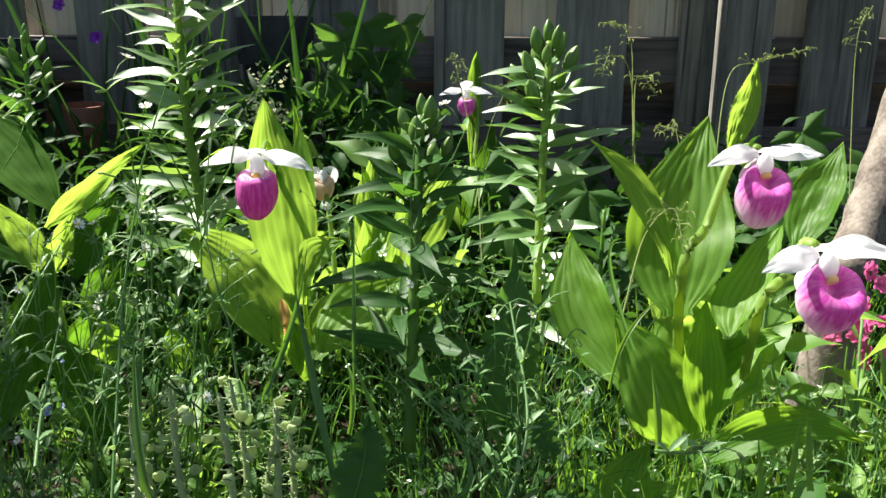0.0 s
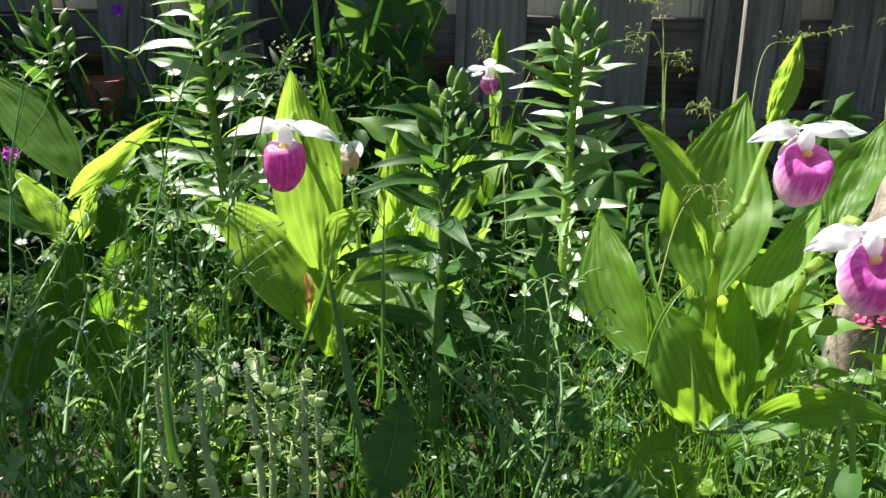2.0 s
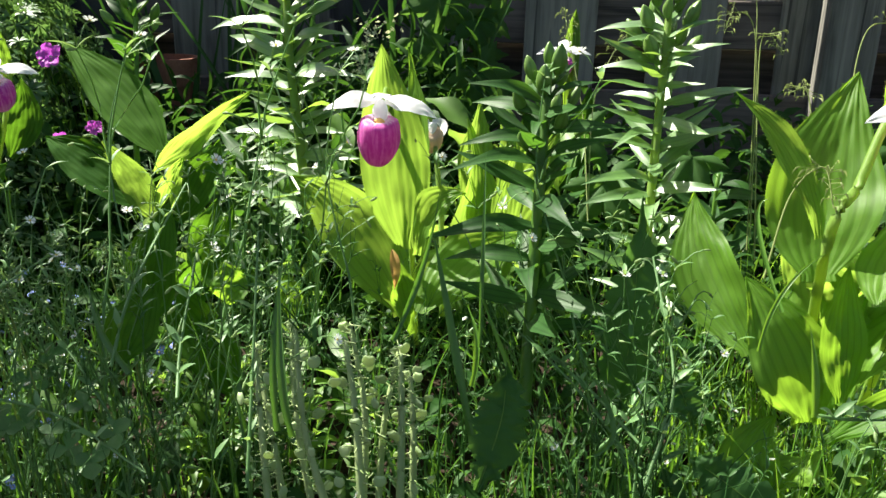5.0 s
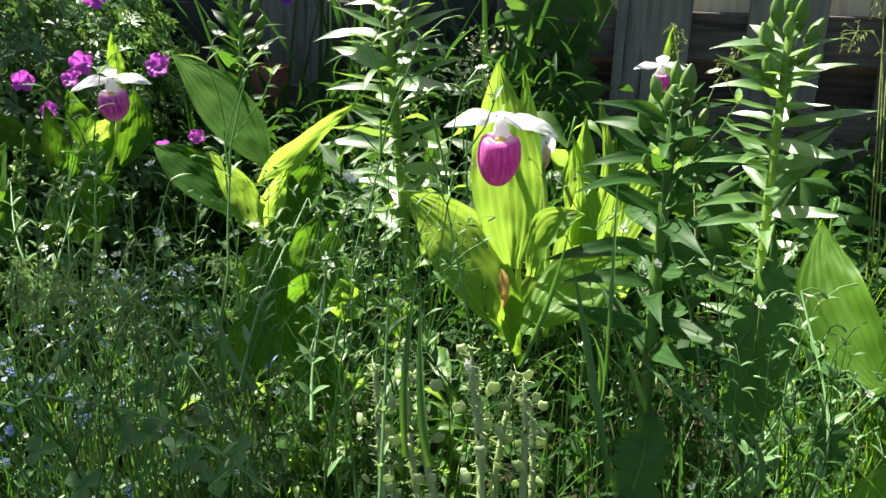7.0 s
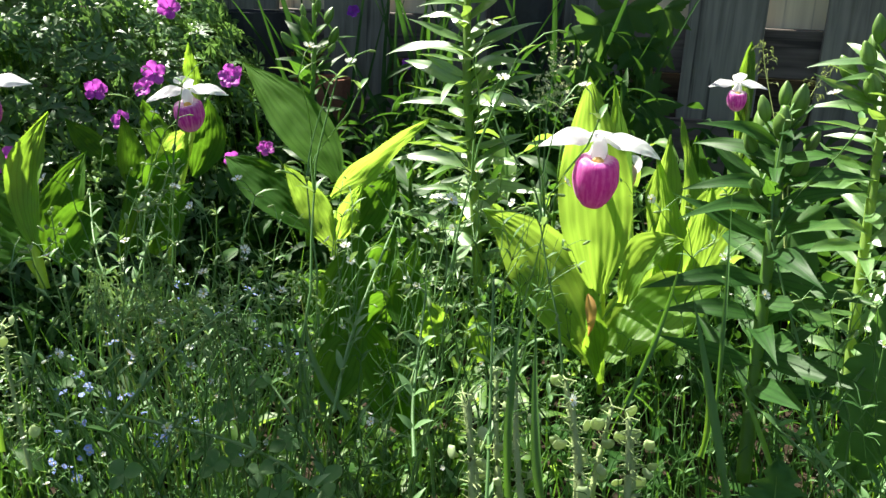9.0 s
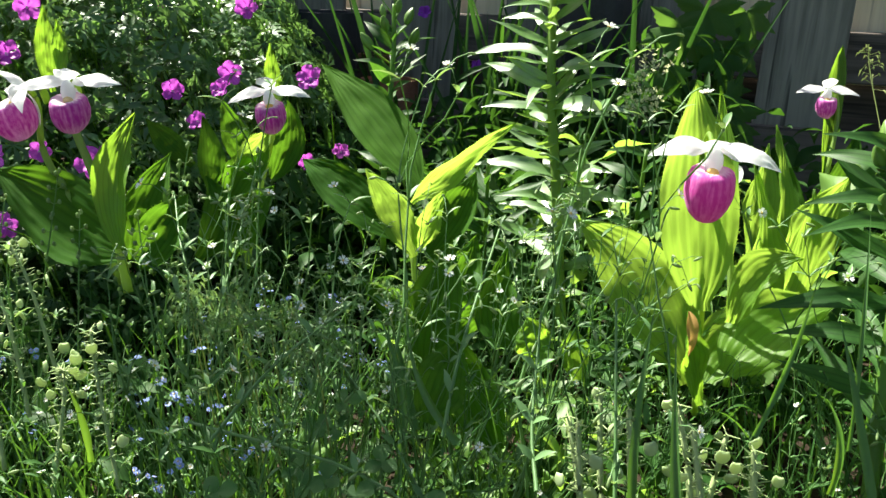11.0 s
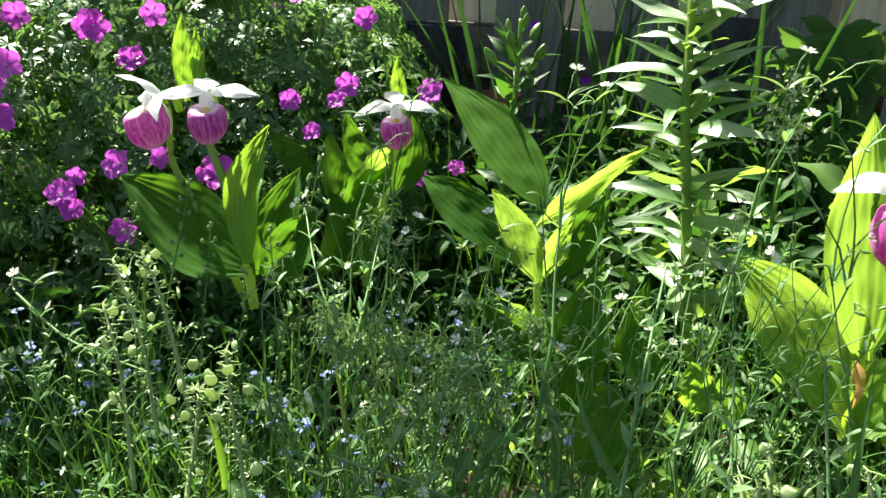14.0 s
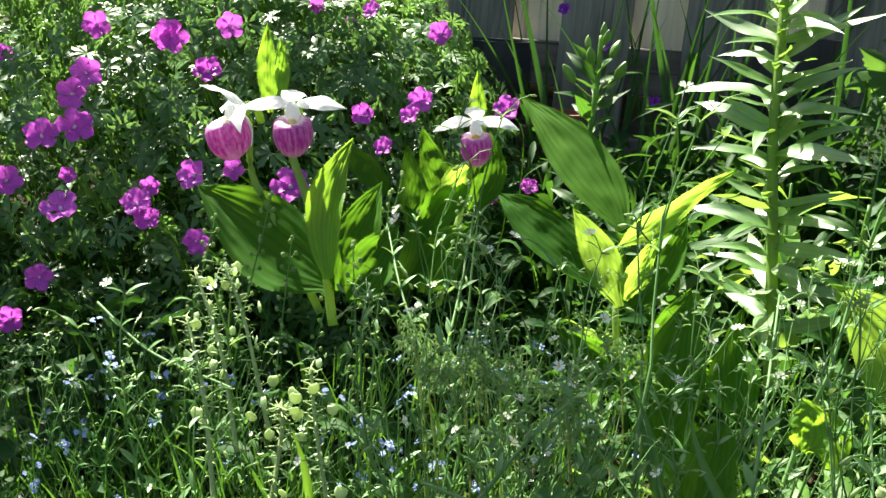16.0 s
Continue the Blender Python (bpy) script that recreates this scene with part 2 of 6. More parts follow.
M["blue_petal"] = thin("blue_petal", (0.22, 0.32, 0.72), (0.38, 0.46, 0.85), (0.4, 0.5, 0.9), 0.3, 0.5, 0.3, island=True)
M["white_petal"] = thin("white_petal", (0.75, 0.77, 0.74), (0.86, 0.87, 0.85), (0.8, 0.85, 0.78), 0.35, 0.5, 0.3, island=True)
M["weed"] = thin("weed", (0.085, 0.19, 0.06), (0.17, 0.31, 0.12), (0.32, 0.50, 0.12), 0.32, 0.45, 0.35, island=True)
# the weed green again, lowered to stand for shade deep in the tangle
M["weed_shaded"] = thin("weed_shaded", (0.03, 0.09, 0.024), (0.075, 0.17, 0.045), (0.16, 0.36, 0.04), 0.28, 0.5, 0.2, island=True)
M["weed_bud"] = thin("weed_bud", (0.14, 0.24, 0.08), (0.28, 0.39, 0.16), (0.40, 0.52, 0.18), 0.35, 0.5, 0.4, island=True)
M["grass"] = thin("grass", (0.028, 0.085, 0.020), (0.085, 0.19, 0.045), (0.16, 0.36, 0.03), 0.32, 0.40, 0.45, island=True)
# grass with sunlight put into a brighter, yellower green
M["grass_sunlit"] = thin("grass_sunlit", (0.06, 0.16, 0.02), (0.13, 0.28, 0.03), (0.30, 0.55, 0.04), 0.42, 0.4, 0.5, island=True)
M["seedhead"] = thin("seedhead", (0.15, 0.21, 0.06), (0.32, 0.37, 0.14), (0.45, 0.55, 0.16), 0.35, 0.6, 0.3, island=True)
M["pod"] = thin("pod", (0.36, 0.50, 0.24), (0.52, 0.64, 0.36), (0.62, 0.72, 0.34), 0.42, 0.5, 0.35)
M["pod_stalk"] = thin("pod_stalk", (0.27, 0.38, 0.14), (0.42, 0.52, 0.24), (0.46, 0.54, 0.18), 0.25, 0.55, 0.35, island=True)
M["clover"] = thin("clover", (0.045, 0.13, 0.03), (0.09, 0.21, 0.05), (0.18, 0.40, 0.06), 0.30, 0.5, 0.35)
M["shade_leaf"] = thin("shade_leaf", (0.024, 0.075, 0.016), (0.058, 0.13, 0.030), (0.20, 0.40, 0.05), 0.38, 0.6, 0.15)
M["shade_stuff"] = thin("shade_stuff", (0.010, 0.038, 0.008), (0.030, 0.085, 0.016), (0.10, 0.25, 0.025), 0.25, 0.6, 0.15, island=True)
M["thistle_leaf"] = thin("thistle_leaf", (0.030, 0.092, 0.020), (0.072, 0.165, 0.044), (0.16, 0.36, 0.05), 0.30, 0.6, 0.2, grain=120)
# mallow green and its glow kept low so the leaves look shaded
M["mallow_leaf_shaded"] = thin("mallow_leaf_shaded", (0.016, 0.056, 0.013), (0.038, 0.10, 0.022), (0.06, 0.17, 0.02), 0.2, 0.55, 0.2, grain=90)
M["weed_bright"] = thin("weed_bright", (0.07, 0.16, 0.025), (0.15, 0.28, 0.055), (0.36, 0.58, 0.07), 0.45, 0.5, 0.5)
M["iris_leaf"] = thin("iris_leaf", (0.012, 0.045, 0.012), (0.034, 0.09, 0.022), (0.09, 0.24, 0.03), 0.22, 0.45, 0.25)
M["cream_petal"] = thin("cream_petal", (0.5, 0.52, 0.30), (0.72, 0.72, 0.48), (0.7, 0.72, 0.4), 0.4, 0.6, 0.3, island=True)
M["soil"] = solid("soil", (0.012, 0.009, 0.006), (0.05, 0.036, 0.024), 0.95, 14, 6, 0.9, dist=0.02, spec=0.1)
M["slate"] = solid("slate", (0.05, 0.052, 0.055), (0.12, 0.12, 0.125), 0.8, 12, 5, 0.5)
M["bark"] = solid("bark", (0.05, 0.042, 0.035), (0.26, 0.225, 0.19), 0.9, 40, 8, 1.0, stretch=(1, 1, 0.8), dist=0.002, spec=0.1)
M["tree_leaf"] = thin("tree_leaf", (0.03, 0.08, 0.015), (0.06, 0.14, 0.025), (0.15, 0.3, 0.03), 0.35, 0.4, 0.4, island=True)
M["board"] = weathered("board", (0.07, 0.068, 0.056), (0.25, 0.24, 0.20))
# far-side boards: cream raised in the colour to stand for sun on them
M["board_back_lit"] = weathered("board_back_lit", (0.66, 0.56, 0.40), (0.88, 0.78, 0.58))
M["rail"] = weathered("rail", (0.06, 0.048, 0.04), (0.17, 0.14, 0.12), False, (0.06, 1, 1))
M["terracotta"] = solid("terracotta", (0.2, 0.08, 0.05), (0.34, 0.15, 0.10), 0.85, 30)
M["plastic"] = solid("plastic", (0.012, 0.013, 0.018), (0.03, 0.03, 0.04), 0.45, 20, 3, 0.1)


# ---- building helpers ----
def rnd(a, b):
    return random.uniform(a, b)


def thing(name, at, label, category, group="", kind=""):
    ob = new(name)
    ob.empty_display_size = 0.02
    ob.location = at
    return tagged(ob, label, category, group, kind)


def mesh_of(verts, faces, mat, uvs=None, smooth=True, name="mesh"):
    me = bpy.data.meshes.new(name)
    me.from_pydata([tuple(v) for v in verts], [], faces)
    if uvs is not None:
        layer = me.uv_layers.new(name="UVMap")
        idx = np.empty(len(me.loops), dtype=np.int32)
        me.loops.foreach_get("vertex_index", idx)
        layer.data.foreach_set("uv", np.asarray(uvs, dtype=np.float32)[idx].ravel())
    if smooth:
        me.polygons.foreach_set("use_smooth", np.ones(len(me.polygons), dtype=bool))
    for m in (mat if isinstance(mat, (list, tuple)) else [mat]):
        me.materials.append(m)
    me.update()
    return me


def part(name, me, parent, label="", m=None, kind=""):
    """One mesh object under a thing or a part."""
    ob = new(name, me)
    ob.parent = parent
    if m is not None:
        ob.matrix_basis = m
    return tagged(ob, label, kind=kind)


class Heap:
    """Verts, faces and uvs gathered into one mesh."""

    def __init__(self):
        self.v, self.f, self.t = [], [], []

    def add(self, g):
        v, f, t = g
        n = len(self.v)
        self.v.extend(v)
        self.f.extend([tuple(i + n for i in q) for q in f])
        self.t.extend(t)
        return self

    def mesh(self, mat, smooth=True):
        return mesh_of(self.v, self.f, mat, self.t, smooth)


def bez(a, b, c, s):
    """A curve from a to c that passes through b half way."""
    k = b * 2 - (a + c) * 0.5
    return a * (1 - s) ** 2 + k * (2 * s * (1 - s)) + c * s * s


def blade(a, b, c, width, face, nl=18, nw=10, wide_at=0.42, foot=0.12, cup=0.25, ribs=0, rib=0.0, wave=0.0, twist=0.0, point=1.0, seed=0.0, cut=None, crease=0.0):
    """A leaf along a curve a-b-c: width at its widest, face the way its upper side looks, cup folds it along the midrib,
    ribs pleat it, wave ruffles its edges, twist turns it along its length (degrees)."""
    a, b, c, face = Vector(a), Vector(b), Vector(c), Vector(face).normalized()
    p = math.log(0.5) / math.log(wide_at)
    v, f, t = [], [], []
    for i in range(nl + 1):
        s = i / nl
        pos = bez(a, b, c, s)
        tan = (bez(a, b, c, min(1, s + 0.02)) - bez(a, b, c, max(0, s - 0.02))).normalized()
        side = tan.cross(face).normalized()
        if twist:
            side = Matrix.Rotation(radians(twist) * (s - 0.3), 3, tan) @ side
        up = side.cross(tan).normalized()
        prof = math.sin(math.pi * min(1, s) ** p) ** point if 0 < s < 1 else 0.0
        prof *= 1 - 0.45 * s ** 3
        half = 0.5 * width * max(prof, foot * (1 - s) ** 2 if s < 0.5 else 0.0, 0.01)
        if cut:
            half *= cut(s)
        for j in range(nw + 1):
            u = j / nw * 2 - 1
            out = abs(u)
            h = cup * half * out ** 1.5
            if ribs:
                h -= rib * width * math.sin((u + 1) * math.pi * ribs) * min(1, half / (0.25 * width))
            if wave:
                h += wave * half * out ** 2 * math.sin(9 * s + 2.3 * seed + (1.7 if u > 0 else 0))
            if crease:
                h += crease * noise.noise((u * 1.6 + seed * 7, s * 7, seed)) + 0.35 * crease * noise.noise((u * 5, s * 22, seed + 3))
            v.append(pos + side * (half * u * (1 - 0.12 * abs(cup) * out)) + up * h)
            t.append((j / nw, s))
    for i in range(nl):
        for j in range(nw):
            q = i * (nw + 1) + j
            f.append((q, q + 1, q + nw + 2, q + nw + 1))
    return v, f, t


def tube(points, radii, sides=6, caps=True):
    pts = [Vector(q) for q in points]
    v, f, t = [], [], []
    for i, q in enumerate(pts):
        tan = (pts[min(i + 1, len(pts) - 1)] - pts[max(i - 1, 0)]).normalized()
        x = tan.orthogonal().normalized() if abs(tan.z) < 0.9 else tan.cross(Vector((0, 1, 0))).normalized()
        y = tan.cross(x)
        r = radii[i] if isinstance(radii, (list, tuple)) else radii
        for k in range(sides):
            w = 2 * math.pi * k / sides
            v.append(q + x * (r * math.cos(w)) + y * (r * math.sin(w)))
            t.append((k / sides, i / max(1, len(pts) - 1)))
    for i in range(len(pts) - 1):
        for k in range(sides):
            a, b = i * sides + k, i * sides + (k + 1) % sides
            f.append((a, b, b + sides, a + sides))
    if caps:
        f.append(tuple(range(sides - 1, -1, -1)))
        f.append(tuple(range((len(pts) - 1) * sides, len(pts) * sides)))
    return v, f, t


def curve_points(points, n=10):
    """A smooth line through the points."""
    p = [Vector(q) for q in points]
    p = [p[0] * 2 - p[1], *p, p[-1] * 2 - p[-2]]
    out = []
    for i in range(1, len(p) - 2):
        for k in range(n):
            s = k / n
            a, b, c, d = p[i - 1:i + 3]
            out.append(0.5 * ((b * 2) + (c - a) * s + (a * 2 - b * 5 + c * 4 - d) * s * s + (b * 3 - a - c * 3 + d) * s ** 3))
    return out + [p[-2]]


def ball(center, rx, ry, rz, seg=14, rings=10, fn=None, turn=None):
    c = Vector(center)
    v, f, t = [], [], []
    for i in range(rings + 1):
        th = math.pi * i / rings
        for j in range(seg):
            ph = 2 * math.pi * j / seg
            q = Vector((rx * math.sin(th) * math.cos(ph), ry * math.sin(th) * math.sin(ph), rz * math.cos(th)))
            if fn:
                q = fn(q, i / rings, ph)
            if turn:
                q = turn @ q
            v.append(c + q)
            t.append((j / seg, i / rings))
    for i in range(rings):
        for j in range(seg):
            a, b = i * seg + j, i * seg + (j + 1) % seg
            f.append((a, a + seg, b + seg, b))
    return v, f, t


def box(x0, x1, y0, y1, z0, z1, bev=0.003):
    bm = bmesh.new()
    bmesh.ops.create_cube(bm, size=1)
    for q in bm.verts:
        q.co = ((x0 + x1) / 2 + q.co.x * (x1 - x0), (y0 + y1) / 2 + q.co.y * (y1 - y0), (z0 + z1) / 2 + q.co.z * (z1 - z0))
    if bev:
        bmesh.ops.bevel(bm, geom=bm.edges[:], offset=bev, segments=2, affect="EDGES", profile=0.5)
    return bm


def bm_mesh(bm, mat):
    me = bpy.data.meshes.new("mesh")
    bm.to_mesh(me)
    bm.free()
    me.materials.append(mat)
    return me


def land(x, y):
    """The ground's height: level bed, a little higher towards the fence, with small lumps."""
    k = min(1, max(0, (y - 0.75) / 0.9))
    return 0.05 + 0.07 * k * k * (3 - 2 * k) + 0.012 * noise.noise((x * 5, y * 5, 0.3))


VIEW = Vector((-0.13, 0.0, 0.6))     # about where the path runs; leaves that turn their face to the open side look there

# ---- ground ----
xs = sorted([i * 0.05 for i in range(-40, 41)] + [s * d for s in (-1, 1) for d in (2.5, 3.5, 5, 8, 14, 30, 80, 250, 900)])
ys = sorted([i * 0.05 for i in range(-10, 50)] + [2.7, 3.3, 4.5, 7, 12, 30, 80, 250, 900, -0.8, -1.5, -3, -7, -20, -80, -300, -900])
gv = [(x, y, land(x, y)) for y in ys for x in xs]
gf = [(j * len(xs) + i, j * len(xs) + i + 1, (j + 1) * len(xs) + i + 1, (j + 1) * len(xs) + i) for j in range(len(ys) - 1) for i in range(len(xs) - 1)]
tagged(new("ground", mesh_of(gv, gf, M["soil"])), "dark damp garden soil between the plants", "ground", kind="structure")

# ---- fence ----
FENCE = thing("fence", (0.047, 1.70, 0.08), "weathered grey board-on-board wooden fence behind the flower bed", "fence")
FENCE.rotation_euler = (0, 0, radians(-3))
for k in range(-9, 8):
    jig = rnd(-0.003, 0.003)
    part("picket", bm_mesh(box(-0.069 + jig, 0.069 + jig, 0, 0.018, 0.13, 1.25), M["board"]), FENCE, m=pose(0.24 * k, 0, 0, 0, rnd(-0.6, 0.6), 0))
    part("picket", bm_mesh(box(-0.076, 0.076, 0, 0.018, 0.30, 1.25), M["board_back_lit"]), FENCE, "wooden picket on the far side, coloured pale as sunlit", pose(0.24 * k + 0.12, 0.058, 0, 0, rnd(-0.5, 0.5), 0))
for z in (0.305, 1.02):
    part("rail", bm_mesh(box(-2.4, 2.1, 0.0185, 0.0565, z, z + 0.089), M["rail"]), FENCE, "brown wooden rail")
# added dark sheet that makes the gap under the rail read as shade
part("backing_board", bm_mesh(box(-2.4, 2.1, 0.080, 0.100, -0.04, 0.31), M["rail"]), FENCE, "added dark board standing for the shade behind the pickets")
part("kickboard", bm_mesh(box(-2.4, 2.1, -0.030, -0.002, -0.04, 0.225), M["rail"]), FENCE, "weathered wooden board along the ground")
for x in (-1.82, 0.515):
    part("post", bm_mesh(box(x - 0.045, x + 0.045, -0.092, -0.034, -0.1, 1.3, 0.004), M["board"]), FENCE, "square wooden fence post")

# ---- lady's slipper orchids ----
def flower(parent, at, width, heading, skin, label, nod=0.0, roll=0.0, droop=18, hood=62, pouch=1.0, tall=1.0, gape=8, lean=0.0, sepal=1.0, lift=0.0):
    """One slipper flower at its column: heading in degrees (0 looks to -y), nod tips it forward; droop of the side petals,
    hood and lean tip the upper sepal forward and sideways, lift raises the right petal over the left one."""
    k = width / 0.08
    m = Matrix.Translation(Vector(at) - parent.location) @ pose(0, 0, 0, 0, 0, heading) @ pose(0, 0, 0, nod, roll, 0) @ Matrix.Scale(k, 4)
    core = Heap()
    core.add(tube(curve_points([(0, 0.018, -0.012), (0, 0.014, 0.002), (0, 0.004, 0.004)], 5), [0.0035] * 10 + [0.003], 8))
    fl = part("flower", core.mesh(M["slipper_stem"]), parent, label, m)

    def slip(q, s, ph):
        front = max(0.0, -q.y)
        if s < 0.30:                               # the mouth: a rolled rim round a hollow under the column
            dip = (0.30 - s) / 0.30
            q = Vector((q.x * (1 - 0.30 * dip), q.y * (1 - 0.25 * dip) + 0.002 * dip, q.z - (0.026 if gape > 20 else 0.017) * dip ** 1.4))
        elif s < 0.40:
            q = Vector((q.x * 1.02, q.y * 1.02, q.z + 0.0006))
        q.z -= 0.10 * front                         # toe hangs lower in front
        q *= 1 + 0.018 * math.sin(5 * ph) * math.sin(math.pi * s) + 0.02 * noise.noise((3 * math.cos(ph), 3 * math.sin(ph), 5 * s))
        return q
    rx, ry, rz = 0.0168 * pouch, 0.0190 * pouch, 0.0215 * pouch * tall
    part("pouch", Heap().add(ball((0, -0.011, -0.004 - 0.80 * rz), rx, ry, rz, 32, 34, slip, Matrix.Rotation(radians(gape), 3, "X"))).mesh(M[skin]), fl, "pink slipper-shaped pouch")
    for sx in (-1, 1):
        d = radians(droop - (lift if sx > 0 else 0))
        tip = Vector((sx * 0.042 * math.cos(d), -0.008, 0.004 - 0.042 * math.sin(d)))
        mid = Vector((sx * 0.021, -0.006, 0.005 - 0.30 * 0.021 * math.sin(d)))
        part("petal", Heap().add(blade((sx * 0.002, 0, 0.003), mid, tip, 0.0168, (0.1 * sx, -0.62, 0.78), 20, 10, 0.48, 0.5, -0.10, wave=0.13, point=0.72, twist=-10 * sx, seed=sx + heading, crease=0.0007)).mesh(M["petal"]), fl, "white side petal")
    h, l = radians(hood), 0.027 * sepal
    over = Matrix.Rotation(radians(lean), 3, "Y")
    top = over @ Vector((0, -l * math.sin(h), l * math.cos(h))) + Vector((0, 0, 0.006))
    mid = over @ Vector((0, -0.45 * l * math.sin(h), 0.62 * l * math.cos(h) + 0.003)) + Vector((0, 0, 0.006))
    part("sepal", Heap().add(blade((0, 0.004, 0.004), mid, top, 0.021, (0.25 * math.sin(radians(lean)), -0.55, 0.82), 16, 10, 0.5, 0.4, -0.28, wave=0.12, point=0.62, seed=heading, crease=0.0008)).mesh(M["petal"]), fl, "white hooded sepal")
    part("sepal", Heap().add(blade((0, 0.003, -0.002), (0, 0.010, -0.016), (0, 0.008, -0.033), 0.020, (0, -1, 0), 10, 6, 0.5, 0.4, 0.2, point=0.7)).mesh(M["petal"]), fl, "white lower sepal behind the pouch")
    part("column", Heap().add(ball((0, -0.0075, -0.0030), 0.0060, 0.0050, 0.0088, 14, 10, lambda q, s, ph: Vector((q.x * (0.75 + 0.4 * s), q.y, q.z)))).mesh(M["petal"]), fl, "small white column")
    part("staminode", Heap().add(ball((0, -0.0112, -0.0098), 0.0042, 0.0020, 0.0030, 12, 8, lambda q, s, ph: Vector((q.x, q.y, q.z - 0.18 * abs(q.x))))).mesh(M["staminode"]), fl, "yellow and white staminode")
    return fl


def slipper_plant(base, label, stems, leaves):
    """stems: point lists; leaves: (foot, middle, tip, width, material, turn, cup, wave)."""
    ob = thing("lady_slipper_orchid", base, label, "orchid plant", "lady's slipper orchids")
    o = Vector(base)
    for pts, r in stems:
        cp = curve_points([Vector(q) - o for q in pts], 8)
        part("stem", Heap().add(tube(cp, [r * (1.15 - 0.35 * i / len(cp)) for i in range(len(cp))], 8)).mesh(M["slipper_stem"]), ob)
    for i, (a, b, c, w, mat, turn, cup, wave) in enumerate(leaves):
        a, b, c = Vector(a), Vector(b), Vector(c)
        face = (VIEW - b).normalized()
        face = Matrix.Rotation(radians(turn), 3, (c - a).normalized()) @ face
        g = blade(a - o, b - o, c - o, w, face, 30, 40, 0.45, 0.3, cup, 8, 0.0042, wave * 1.6, rnd(-14, 14), 0.78, i * 1.3, crease=0.0024)
        h = Heap().add(g)
        for row in range(2, 29):                 # short pale hairs along both edges
            for edge, inner in ((0, 1), (40, 39)):
                for k in range(3):
                    q = g[0][row * 41 + edge].lerp(g[0][(row + 1) * 41 + edge], k / 3)
                    out = (q - g[0][row * 41 + inner]).normalized() + Vector((rnd(-.5, .5), rnd(-.5, .5), rnd(-.3, .5)))
                    along = (g[0][(row + 1) * 41 + edge] - q).normalized() * 0.00022
                    h.add(([q - along, q + along, q + out * rnd(0.0010, 0.0026)], [(0, 1, 2)], [(0.5, 0.5)] * 3))
        part("leaf", h.mesh(M[mat]), ob)
    return ob


plant_a = slipper_plant(Vector((-0.111, 0.587, 0.291)), "lady's slipper orchid with one deep pink and one faded flower", [
    ([Vector((-0.122, 0.722, 0.200)), Vector((-0.130, 0.724, 0.330)), Vector((-0.142, 0.712, 0.410)), Vector((-0.142, 0.675, 0.443)), Vector((-0.139, 0.640, 0.439))], 0.0022),
    ([Vector((-0.099, 0.734, 0.224)), Vector((-0.104, 0.768, 0.303)), Vector((-0.115, 0.802, 0.379)), Vector((-0.128, 0.814, 0.417)), Vector((-0.135, 0.816, 0.423)), Vector((-0.128, 0.810, 0.405))], 0.0024)], [
    (Vector((-0.131, 0.707, 0.299)), Vector((-0.142, 0.714, 0.392)), Vector((-0.153, 0.721, 0.474)), .064, "lit_leaf", 0, .32, .12),
    (Vector((-0.123, 0.724, 0.314)), Vector((-0.120, 0.737, 0.384)), Vector((-0.134, 0.752, 0.469)), .040, "slipper_leaf", -45, .30, .10),
    (Vector((-0.130, 0.689, 0.245)), Vector((-0.179, 0.714, 0.316)), Vector((-0.233, 0.720, 0.359)), .066, "lit_leaf", 5, .2, .15),
    (Vector((-0.111, 0.637, 0.318)), Vector((-0.099, 0.629, 0.359)), Vector((-0.075, 0.623, 0.375)), .032, "lit_leaf", -30, .4, .2),
    (Vector((-0.088, 0.811, 0.265)), Vector((-0.081, 0.868, 0.334)), Vector((-0.075, 0.912, 0.401)), .046, "lit_leaf", 40, .4, .2),
    (Vector((-0.052, 0.903, 0.260)), Vector((-0.048, 0.959, 0.332)), Vector((-0.059, 1.008, 0.405)), .032, "lit_leaf", 45, .5, .2),
    (Vector((-0.070, 0.853, 0.251)), Vector((-0.025, 0.913, 0.309)), Vector((0.016, 0.972, 0.365)), .072, "lit_leaf", 35, .25, .15),
    (Vector((-0.106, 0.682, 0.259)), Vector((-0.073, 0.712, 0.290)), Vector((-0.026, 0.738, 0.307)), .062, "lit_leaf", -20, .2, .2),
    (Vector((-0.118, 0.710, 0.237)), Vector((-0.080, 0.750, 0.267)), Vector((-0.016, 0.803, 0.292)), .066, "lit_leaf", -25, .2, .2),
    (Vector((-0.104, 0.777, 0.229)), Vector((-0.075, 0.830, 0.301)), Vector((-0.087, 0.887, 0.384)), .056, "lit_leaf", 40, .35, .2),
    (Vector((-0.070, 0.777, 0.229)), Vector((-0.048, 0.818, 0.293)), Vector((-0.035, 0.862, 0.371)), .050, "lit_leaf", 45, .35, .2),
    (Vector((-0.123, 0.685, 0.227)), Vector((-0.134, 0.686, 0.271)), Vector((-0.139, 0.686, 0.305)), .026, "slipper_leaf", 40, .4, .2)])
flower(plant_a, Vector((-0.139, 0.627, 0.439)), .082, 2, "pouch_deep", "open slipper flower with white petals and a deep pink pouch", 2, 3, 13, 84, 0.92, 1.08, 4, -18, 0.8)
old = flower(plant_a, Vector((-0.118, 0.807, 0.393)), .044, 10, "pouch_old", "faded cream slipper flower hanging over", 25, 0, 70, 120, 1.25)
part("withered_bract", Heap().add(blade(Vector((-0.139, 0.681, 0.307)) - plant_a.location, Vector((-0.135, 0.672, 0.292)) - plant_a.location, Vector((-0.136, 0.671, 0.274)) - plant_a.location, .010, (0.2, -1, 0.2), 10, 6, cup=.6, wave=.5)).mesh(M["wilted"]), plant_a, "withered orange-brown bract")

